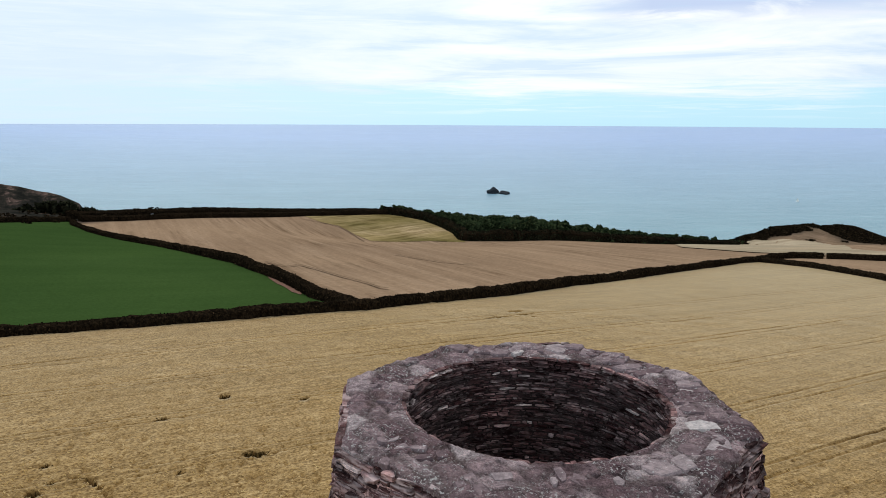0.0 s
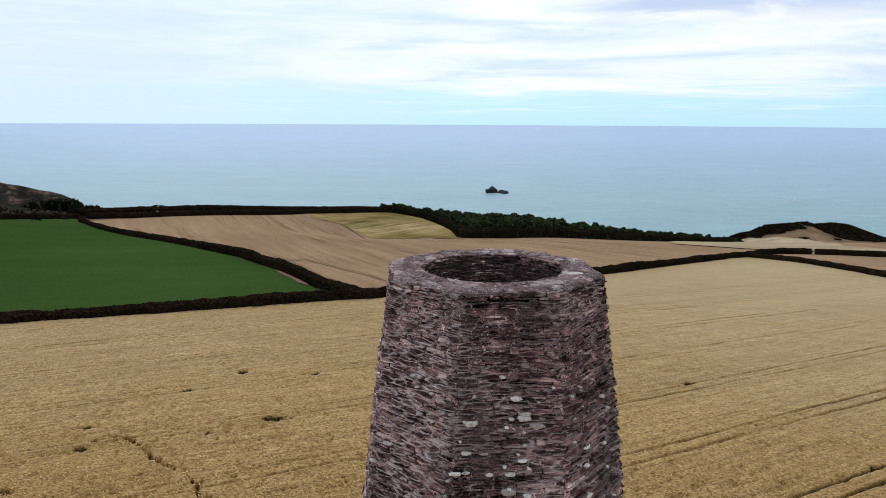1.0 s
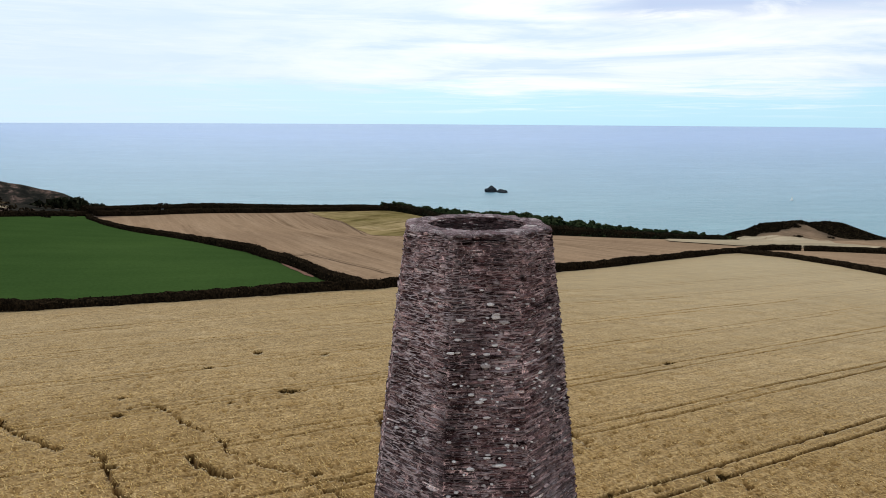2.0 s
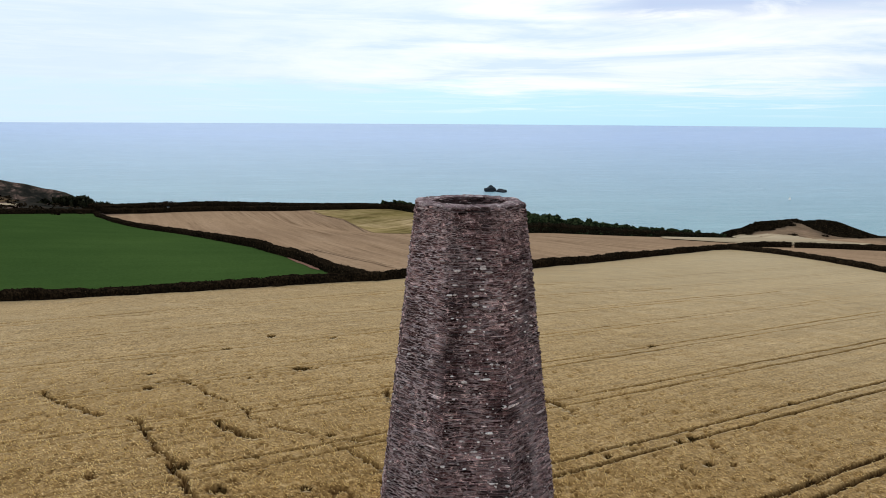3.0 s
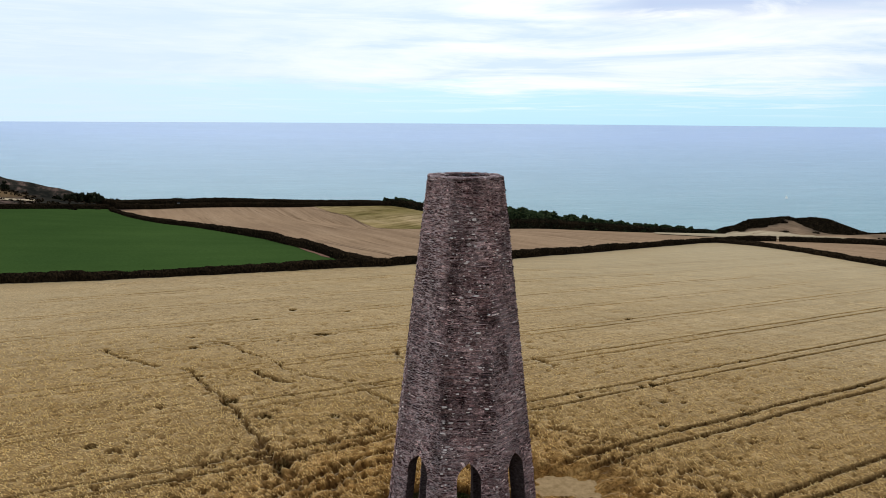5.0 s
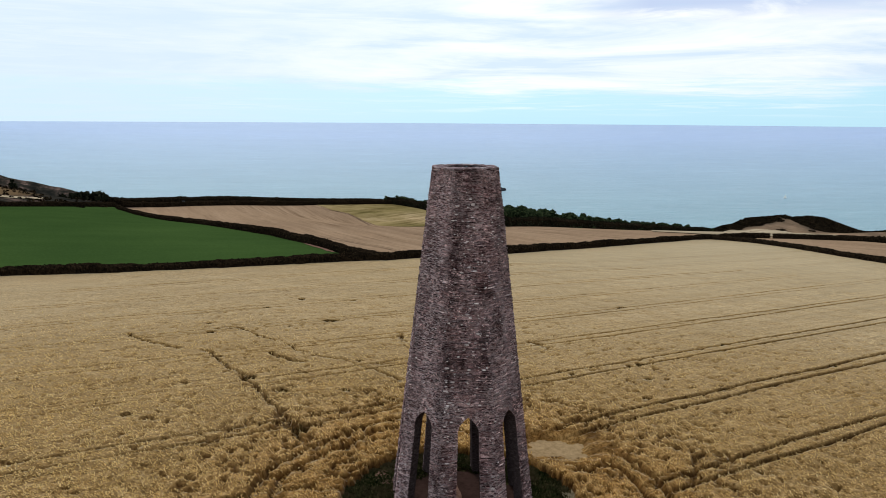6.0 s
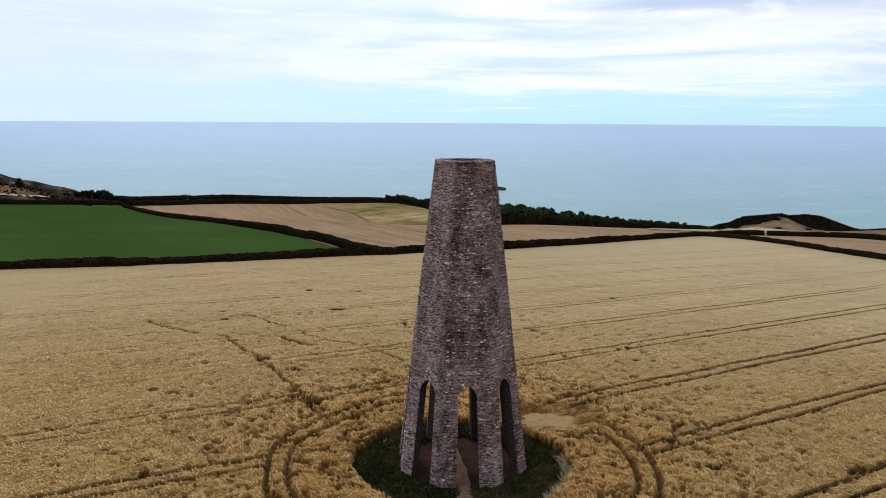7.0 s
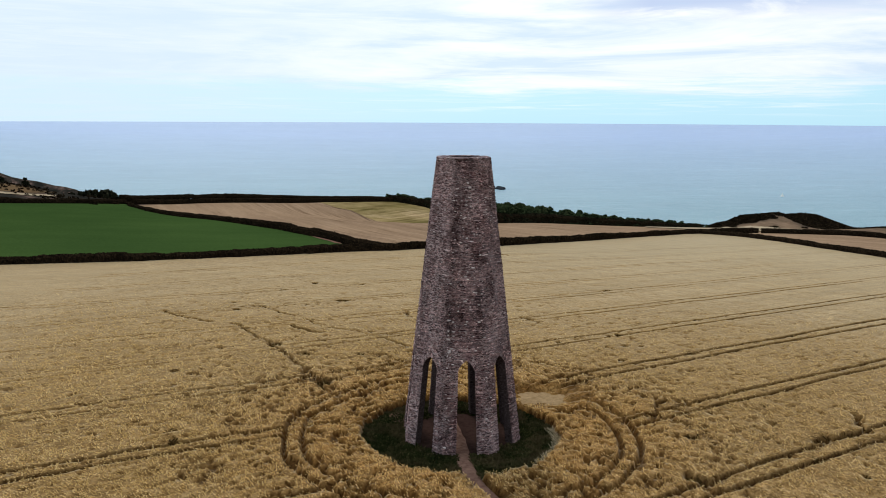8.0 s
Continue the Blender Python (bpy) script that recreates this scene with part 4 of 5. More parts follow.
def build_weeds():
    """Dark docks and thistles that have come up where the wheat is down."""
    rng = np.random.default_rng(19)
    P = []
    for bx, by, rad in FLATTENED:
        k = int(44 * rad * rad) + 6
        P.append(np.stack([bx + rng.normal(0, 0.62 * rad, k), by + rng.normal(0, 0.55 * rad, k)], -1))
    for _, _, pts in TRODDEN[1:12]:
        C = along(pts, 0.35)
        C = C[rng.random(len(C)) < 0.2]
        P.append(C + rng.normal(0, 0.12, C.shape))
    P = np.vstack(P)
    z = land_z(P[:, 0], P[:, 1]) + 0.25
    blades("weeds", np.column_stack([P, z]), 0.46, 0.12, M_WEED, "dark brown-green weeds standing in the trodden wheat", "weeds", 0.8, 23)


def build_clearing():
    xs = np.arange(-9.6, 9.7, 0.4)
    ob = grid_object("grass_ring", xs, xs - 1.1, lambda x, y: land_z(x, y) + 0.05 + 0.06 * value_noise(x * 0.8, y * 0.8, 2), M_TURF,
                     lambda x, y: np.hypot(x, y + 1.1) < 9.4)
    tagged(ob, "dark rough turf in a ring round the tower's foot", "grass", kind="structure")
    rng = np.random.default_rng(5)
    a, r = rng.uniform(0, 2 * np.pi, 16000), 9.0 * np.sqrt(rng.uniform(0.02, 1, 16000))
    x, y = r * np.cos(a), r * np.sin(a) - 1.1
    keep = (poly_dist(x, y, PATH) > 0.6 + 0.2 * value_noise(x, y, 3)) & (np.hypot(x, y) > 4.5 + 0.5 * value_noise(x, y, 6))
    x, y = x[keep], y[keep]
    blades("rough_grass", np.stack([x, y, land_z(x, y) + 0.05], -1), 0.20, 0.10, M_GRASS, "long dark green grass and weeds round the tower", "grass", 1.0)
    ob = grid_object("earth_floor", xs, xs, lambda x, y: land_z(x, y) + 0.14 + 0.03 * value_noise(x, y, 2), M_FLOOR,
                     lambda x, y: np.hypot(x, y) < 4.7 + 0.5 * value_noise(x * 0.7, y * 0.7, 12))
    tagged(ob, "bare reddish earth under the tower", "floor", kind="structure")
    ob = grid_object("bare_earth", np.arange(-8.2, -3.2, 0.15), np.arange(0.8, 4.6, 0.15), lambda x, y: land_z(x, y) + 0.17 + 0.04 * value_noise(x, y, 2), M_EARTH,
                     lambda x, y: np.hypot((x + 5.9) / 1.5, (y - 2.6) / 0.75) < 1 + 0.7 * value_noise(x * 1.3, y * 1.3, 15))
    tagged(ob, "small patch of trodden reddish earth in the grass", "ground", kind="structure")
    # bleached stalks along the rim of the grass
    a = rng.uniform(-0.75, 0.22, 260)
    r = 8.35 + rng.normal(0, 0.16, 260)
    x, y = r * np.cos(a), r * np.sin(a) - 1.1
    blades("straw", np.stack([x, y, land_z(x, y) + 0.12], -1), 0.34, 0.05, M_STRAW, "bleached straw and stalks along the rim of the grass", "straw", 1.2, 29)
    # the trodden path
    V, Fc = [], []
    P = [Vector((*p, 0)) for p in PATH]
    pts = []
    for a_, b_ in zip(P[:-1], P[1:]):
        k = max(2, int((b_ - a_).length / 0.5))
        pts += [a_.lerp(b_, i / k) for i in range(k)]
    for i, p in enumerate(pts):
        d = (pts[min(i + 1, len(pts) - 1)] - pts[max(i - 1, 0)]).normalized()
        side = Vector((d.y, -d.x, 0))
        w = (0.46 if p.y < -9 else 0.62) + 0.2 * noise.noise(p * 0.7) + 0.35 * math.exp(-((p.y + 9.6) / 0.6) ** 2)
        for s in (-1, -0.4, 0.4, 1):
            q = p + side * s * w
            V.append((q.x, q.y, float(land_z(q.x, q.y)) + (0.21 if abs(s) < 0.5 else 0.13)))
        if i:
            b0 = 4 * (i - 1)
            Fc += [(b0 + j, b0 + j + 1, b0 + j + 5, b0 + j + 4) for j in range(3)]
    tagged(mesh_object("footpath", V, Fc, M_EARTH, smooth=True), "trodden reddish earth path leading in to the tower", "path", kind="structure")
    xs = np.arange(2.0, 15.0, 0.3)
    ob = grid_object("bare_patch", xs, np.arange(4.8, 13.0, 0.3), lambda x, y: land_z(x, y) + 0.06, M_DUST,
                     lambda x, y: (np.hypot((x - 7.9) / 4.4, (y - 8.9) / 2.7) < 1 + 0.6 * value_noise(x * 0.8, y * 0.8, 9)) & (np.hypot(x, y + 0.4) > 8.9))
    tagged(ob, "pale bare patch worn in the wheat", "ground", kind="structure")


STUBBLE_TRACKS = [[(-54.8, 171.4), (-50.5, 166.4), (-46.6, 163.9), (-45.2, 168.5), (-38.9, 160.2), (-31.0, 148.1), (-22.9, 137.0), (-19.4, 131.1), (-17.5, 130.2)], [(-89.6, 345.5), (-82.6, 342.7), (-74.7, 339.3), (-66.8, 334.7), (-60.9, 325.6), (-55.7, 315.5), (-48.2, 296.3)], [(-24.5, 205.5), (-9.8, 190.2), (-0.1, 186.5)]]


def wheel_track(pts):
    """A worn wheel track over the stubble."""
    C = along(pts, 2.0)
    D = np.gradient(C, axis=0)
    D /= np.linalg.norm(D, axis=1)[:, None]
    V = []
    for (x, y), (dx, dy) in zip(C, D):
        w = 0.30 + 0.15 * noise.noise(Vector((x, y, 0)) * 0.3)
        for s in (-w, w):
            V.append((x + dy * s, y - dx * s, float(land_z(x + dy * s, y - dx * s)) + 0.36))
    Fc = [(2 * i, 2 * i + 1, 2 * i + 3, 2 * i + 2) for i in range(len(C) - 1)]
    tagged(mesh_object("wheel_track", V, Fc, M_TRACK, smooth=True), "dark worn wheel track across the stubble", "track", kind="structure")


# ---------------------------------------------------------------- hedges, bushes and trees
def leaf_cards(P, size, rng, squash=1.0):
    """Bent leaf sprays at the places P, each a small quad that faces its own way."""
    n = len(P)
    a = rng.normal(0, 1, (n, 3))
    a /= np.linalg.norm(a, axis=1)[:, None]
    b = np.cross(a, rng.normal(0, 1, (n, 3)))
    b /= np.linalg.norm(b, axis=1)[:, None]
    s = (size * rng.uniform(0.6, 1.4, n))[:, None]
    V = np.stack([P - a * s - b * s * 0.5, P + a * s * 0.2 - b * s * 0.8, P + a * s + b * s * 0.5, P - a * s * 0.2 + b * s * 0.8], 1)
    return V.reshape(-1, 3), np.arange(4 * n).reshape(-1, 4)


def along(pts, step):
    out = []
    for (ax, ay), (bx, by) in zip(pts[:-1], pts[1:]):
        k = max(1, int(math.hypot(bx - ax, by - ay) / step))
        out += [(ax + (bx - ax) * i / k, ay + (by - ay) * i / k) for i in range(k)]
    return np.array(out + [pts[-1]])


def hedge(pts, width, heights, label, seed, cards=105, size=0.13, mat=None):
    rng = np.random.default_rng(seed)
    C = along(pts, 0.8)
    D = np.gradient(C, axis=0)
    D /= np.linalg.norm(D, axis=1)[:, None]
    N = np.stack([D[:, 1], -D[:, 0]], -1)
    n = len(C)
    run = np.arange(n) * 0.8
    height = np.interp(np.linspace(0, 1, n), np.linspace(0, 1, len(heights)), heights)
    hv = height * (1 + 0.10 * value_noise(run * 0.10, run * 0 + seed, 1) + 0.06 * value_noise(run * 0.5, run * 0 + seed, 2))
    wv = width * (1 + 0.15 * value_noise(run * 0.2, run * 0 + seed, 3))
    prof = [(-0.5, -0.1), (-0.52, 0.35), (-0.42, 0.78), (-0.15, 0.98), (0.18, 0.97), (0.43, 0.76), (0.52, 0.33), (0.5, -0.1)]
    V = np.zeros((n, len(prof), 3))
    for j, (s, h) in enumerate(prof):
        jx = 0.12 * rng.normal(0, 1, n)
        V[:, j, 0] = C[:, 0] + N[:, 0] * (s * wv + jx)
        V[:, j, 1] = C[:, 1] + N[:, 1] * (s * wv + jx)
        V[:, j, 2] = land_z(C[:, 0], C[:, 1]) + h * hv + (0.09 * rng.normal(0, 1, n) if h > 0 else 0)
    Vc = V.reshape(-1, 3)
    m = len(prof)
    Fc = [(i * m + j, i * m + j + 1, (i + 1) * m + j + 1, (i + 1) * m + j) for i in range(n - 1) for j in range(m - 1)]
    Fc += [tuple(range(m)), tuple(reversed(range((n - 1) * m, n * m)))]
    k = int(n * 0.8 * cards)
    i = rng.integers(0, n, k)
    ang = rng.uniform(-0.25, np.pi + 0.25, k)
    P = np.zeros((k, 3))
    off = np.cos(ang) * 0.53 * wv[i]
    P[:, 0] = C[i, 0] + N[i, 0] * off + D[i, 0] * rng.uniform(-0.4, 0.4, k)
    P[:, 1] = C[i, 1] + N[i, 1] * off + D[i, 1] * rng.uniform(-0.4, 0.4, k)
    P[:, 2] = land_z(C[i, 0], C[i, 1]) + np.maximum(0.05, np.abs(np.sin(ang)) ** 0.7 * np.sign(np.sin(ang))) * hv[i] * rng.uniform(0.82, 1.02, k)
    LV, LF = leaf_cards(P, size, rng)
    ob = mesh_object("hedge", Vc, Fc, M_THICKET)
    mesh_object("leaves", LV, LF, mat or M_HEDGE, ob)
    return tagged(ob, label, "hedge", "field hedges")


def tube(bm, a, b, ra, rb, sides=6):
    a, b = Vector(a), Vector(b)
    q = (b - a).to_track_quat("Z", "Y")
    rings = [[bm.verts.new(p + q @ Vector((r * math.cos(2 * math.pi * i / sides), r * math.sin(2 * math.pi * i / sides), 0))) for i in range(sides)] for p, r in ((a, ra), (b, rb))]
    for i in range(sides):
        j = (i + 1) % sides
        bm.faces.new((rings[0][i], rings[0][j], rings[1][j], rings[1][i]))
    bm.faces.new(rings[1])


def tree(seed, spread_, tall, label):
    """A tree one unit of scale to the metre: trunk and limbs, and a crown of leaf sprays in uneven clumps."""
    rng = np.random.default_rng(seed)
    root = tagged(new("tree"), label, "tree", "woodland trees")
    bm = bmesh.new()
    top = Vector((rng.normal(0, 0.2), rng.normal(0, 0.2), tall * 0.55))
    tube(bm, (0, 0, -0.6), top, 0.26, 0.13, 7)
    tips = []
    for i in range(9):
        a = i * 2.4 + rng.uniform(-0.4, 0.4)
        r = spread_ * rng.uniform(0.35, 0.8)
        start = Vector((0, 0, tall * rng.uniform(0.2, 0.5))).lerp(top, 0.4)
        tip = Vector((r * math.cos(a), r * math.sin(a), tall * rng.uniform(0.30, 0.86)))
        tube(bm, start, tip, 0.09, 0.03, 5)
        tips.append(tip)
    tips.append(Vector((0, 0, tall * 0.86)))
    part("trunk", bm, M_BARK, root)
    P = []
    for tip in tips:
        rad = spread_ * rng.uniform(0.32, 0.55)
        d = rng.normal(0, 1, (80, 3))
        d /= np.linalg.norm(d, axis=1)[:, None]
        d *= rad * rng.uniform(0.5, 1.04, (80, 1)) * np.array([1, 1, 0.72])
        P.append(np.array(tip) + d)
    P = np.vstack(P)
    P[:, 2] = np.maximum(P[:, 2], 0.15 * tall)
    V, Fc = leaf_cards(P, 0.56, rng)
    ob = mesh_object("crown", V, Fc, M_WOOD, root)
    return root


def build_wood():
    kinds = [tree(101, 2.9, 7.0, "dark green windswept oak with a dense uneven crown"), tree(102, 2.4, 7.6, "dark green sycamore in the cliff-top wood"),
             tree(103, 3.3, 6.4, "broad dark green thorn tree in the cliff-top wood"), tree(104, 2.1, 6.8, "slim dark green ash in the cliff-top wood")]
    rng = np.random.default_rng(21)
    places, first = [], {}
    for _ in range(6000):
        x, y = rng.uniform(-56, 150), rng.uniform(318, 462)
        front = np.interp(x, [-56, -48, -26, -9, -3, 16, 45, 72, 95, 150], [396, 400, 394, 366, 334, 331, 350, 352, 356, 376])
        back = np.interp(x, [-56, -40, 0, 60, 100, 150], [425, 446, 452, 446, 425, 392])
        if y < front or y > back or any((x - a) ** 2 + (y - b) ** 2 < 27 for a, b in places):
            continue
        places.append((x, y))
    lone = {(-262, 386): -25.5, (-256, 383): -23.6, (-250, 388): -21.6, (-245, 386): -20.1, (-241, 384): -21.0, (-234.5, 386): -21.8, (-231.5, 384): -20.4, (-223, 386): -22.9, (-217.5, 383): -24.3,
            (-226, 292): -6.5, (-234, 285): -5.0, (-238, 280): -4.6, (-246, 290): -4.0}
    places += list(lone)
    for i, (x, y) in enumerate(places):
        want = np.interp(x, [-300, -200, -56, -46, -30, 0, 30, 60, 85, 127, 148], [9.5, 10, 4.6, 6.0, 5.6, 7.6, 10.2, 8.2, 6.2, 4.6, 2.6])
        if x < -200:
            want = 0.94 * float(np.clip(lone[(x, y)] + 3.2 - land_z(x, y), 4, 26))
        want *= rng.uniform(0.78, 1.06) if x > -200 else 1.0
        k = kinds[i % 4]
        s = want / 7.2
        m = pose(x, y, float(land_z(x, y)), 0, 0, rng.uniform(0, 360))
        made = copy_thing(k, m)
        wide = 1.0 if x > -200 else 0.88
        if x < -200:
            for o in made.children:
                if o.name.startswith("crown"):
                    o.material_slots[0].link = "OBJECT"
                    o.material_slots[0].material = M_THORN
        made.scale = (s * wide * rng.uniform(1.0, 1.25), s * wide * rng.uniform(1.0, 1.25), s)
    for k in kinds:
        for o in (*k.children, k):
            bpy.data.objects.remove(o)


def build_scrub():
    """Bracken and thorn on the edge of the cliffs, under the trees and on the headland, too thick to count."""
    rng = np.random.default_rng(8)
    n = 54000
    x, y = rng.uniform(-330, 340, n), rng.uniform(240, 640, n)
    x[:26000], y[:26000] = rng.uniform(180, 340, 26000), rng.uniform(440, 545, 26000)
    g = land_z(x, y)
    wood = (x > -56) & (x < 150)
    bare = value_noise(x / 22.0, y / 22.0, 6) + 0.4 * value_noise(x / 5.0, y / 5.0, 7)
    keep = (scrub_share(x, y) > 0.6) & (g > -85) & (wood | (bare > np.where(x > 160, -1.2, -0.25))) & (rng.uniform(0, 1, n) < np.where(wood, 1.0, np.where(x > 160, 0.75, 0.40)))
    x, y, g, wood = x[keep], y[keep], g[keep], wood[keep]
    r = rng.uniform(0.7, 1.6, len(x)) * np.where(wood, np.where(x < 12, 2.3, 1.6), 1.0)
    k = 10
    d = rng.normal(0, 1, (len(x), k, 3))
    d /= np.linalg.norm(d, axis=2)[:, :, None]
    d[:, :, 2] = np.abs(d[:, :, 2]) * 0.8
    P = np.stack([x, y, g], -1)[:, None, :] + d * (r[:, None] * rng.uniform(0.5, 1, (len(x), k)))[:, :, None]
    for name, pick, mat, label in (("scrub", ~wood, M_HEDGE, "dark thorn and bracken scrub along the cliff tops"), ("undergrowth", wood, M_WOOD, "dense dark green undergrowth of the cliff-top wood")):
        V, Fc = leaf_cards(P[pick].reshape(-1, 3), 0.5, rng)
        tagged(mesh_object(name, V, Fc, mat), label, "scrub", kind="stuff")


# ---------------------------------------------------------------- the sea
def build_sea():
    n, rings = 160, 60
    V, Fc = [], []
    R0 = np.concatenate([[150], np.linspace(300, 4890, rings)])
    for r in R0:
        for i in range(n):
            a = 2 * math.pi * i / n
            V.append((r * math.sin(a), r * math.cos(a), -125 + 119 * max(0, (r - 1500) / 3390) ** 1.5))
    for k in range(len(R0) - 1):
        for i in range(n):
            j = (i + 1) % n
            Fc.append((k * n + i, k * n + j, (k + 1) * n + j, (k + 1) * n + i))
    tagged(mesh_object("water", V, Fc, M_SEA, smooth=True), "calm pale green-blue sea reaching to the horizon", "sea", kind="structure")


def sea_rock(x, y, length, tall, seed, label):
    bm = bmesh.new()
    bmesh.ops.create_icosphere(bm, subdivisions=4, radius=1)
    for v in bm.verts:
        d = v.co.copy()
        k = 1 + 0.34 * noise.noise(d * 1.4 + Vector((seed, 0, 0))) + 0.16 * noise.noise(d * 4 + Vector((0, seed, 0)))
        v.co = Vector((d.x * length / 2 * k, d.y * length * 0.32 * k, max(-0.2, d.z) * tall * k))
    me = bpy.data.meshes.new("sea_rock")
    bm.to_mesh(me)
    bm.free()
    me.materials.append(M_ROCK)
    ob = new("sea_rock", me)
    ob.matrix_world = pose(x, y, -125.3, 0, 0, seed * 17)
    tagged(ob, label, "rock", "rocks off the coast")


def sail_boat(x, y):
    root = tagged(new("sailing_boat"), "small white sailing boat with its sails up on the sea", "boat")
    root.location = (x, y, -125)
    bm = bmesh.new()
    secs = [(-4.2, 1.0, 0.9), (-2, 1.5, 0.9), (1, 1.55, 1.0), (3.2, 0.9, 1.15), (4.8, 0.05, 1.3)]
    rows_ = []
    for px, w, h in secs:
        rows_.append([bm.verts.new((px, -w, h)), bm.verts.new((px, -w * 0.6, -0.4)), bm.verts.new((px, w * 0.6, -0.4)), bm.verts.new((px, w, h))])
    for a, b in zip(rows_[:-1], rows_[1:]):
        for i in range(3):
            bm.faces.new((a[i], a[i + 1], b[i + 1], b[i]))
        bm.faces.new((a[3], a[0], b[0], b[3]))
    bm.faces.new(rows_[0])
    part("hull", bm, M_WHITE, root)
    bm = bmesh.new()
    tube(bm, (0.6, 0, 0.8), (0.6, 0, 12.5), 0.09, 0.05)
    part("mast", bm, M_WHITE, root)
    for nm, pts in (("mainsail", [(0.5, 0.1, 2), (-3.6, 0.7, 2.1), (-1.2, 0.5, 7), (0.45, 0.1, 12)]), ("foresail", [(0.8, -0.1, 10.5), (4.6, 0, 1.5), (0.9, 0.8, 1.9)])):
        bm = bmesh.new()
        f = bm.faces.new([bm.verts.new(p) for p in pts])
        ext = bmesh.ops.extrude_face_region(bm, geom=[f])
        bmesh.ops.translate(bm, vec=(0, 0.05, 0), verts=[g for g in ext["geom"] if isinstance(g, bmesh.types.BMVert)])
        part(nm, bm, M_SAIL, root)
    root.rotation_euler, root.scale = (0, 0, radians(25)), (0.95, 0.95, 0.72)


# ---------------------------------------------------------------- the tower
TOP, BASE_R, TOP_R, PHI = 24.28, 5.36, 2.33, radians(6.52)
T8 = math.tan(math.pi / 8)
ARCH_SPRING, ARCH_TOP, SHAFT_FOOT = 6.9, 8.05, 9.0


def inradius(z):
    return (BASE_R + (TOP_R - BASE_R) * z / TOP) * math.cos(math.pi / 8)


def wall_thick(z):
    return 0.67 + 0.15 * min(1.0, max(0.0, (TOP - z) / 15))


def hole_radius(theta, z):
    """The round shaft stands a little nearer the sea side of the wall."""
    return inradius(z) - wall_thick(z) + 0.09 * math.sin(theta)


def arch_half(z, k=0):
    """Half the width of an opening at a height; those towards the sea are wider."""
    wide = 1.28 if k in (3, 4, 5) else 0.9 if k == 0 else 1.0
    if z <= ARCH_SPRING:
        return wide * (0.98 - 0.20 * z / ARCH_SPRING)
    s = (z - ARCH_SPRING) / (ARCH_TOP - ARCH_SPRING)
    return wide * 0.78 * (1 - s ** 2.4) if s < 1 else 0.0


def face_axes(k):
    a = -math.pi / 2 + k * math.pi / 4 + PHI
    return Vector((math.cos(a), math.sin(a), 0)), Vector((-math.sin(a), math.cos(a), 0))


def wander(k, u, z):
    """The courses rise and dip a little along a face."""
    return z + 0.05 * noise.noise(Vector((u * 0.9, z * 0.5, k * 3.7))) + 0.025 * noise.noise(Vector((u * 2.6, z * 1.5, k * 5.1)))


def on_face(k, u, z, w=0.0):
    n, t = face_axes(k)
    return n * (inradius(z) + w) + t * u + Vector((0, 0, z))


def oct_radius(theta, z):
    d = (theta + math.pi / 2 - PHI + math.pi / 8) % (math.pi / 4) - math.pi / 8
    return inradius(z) / math.cos(d)


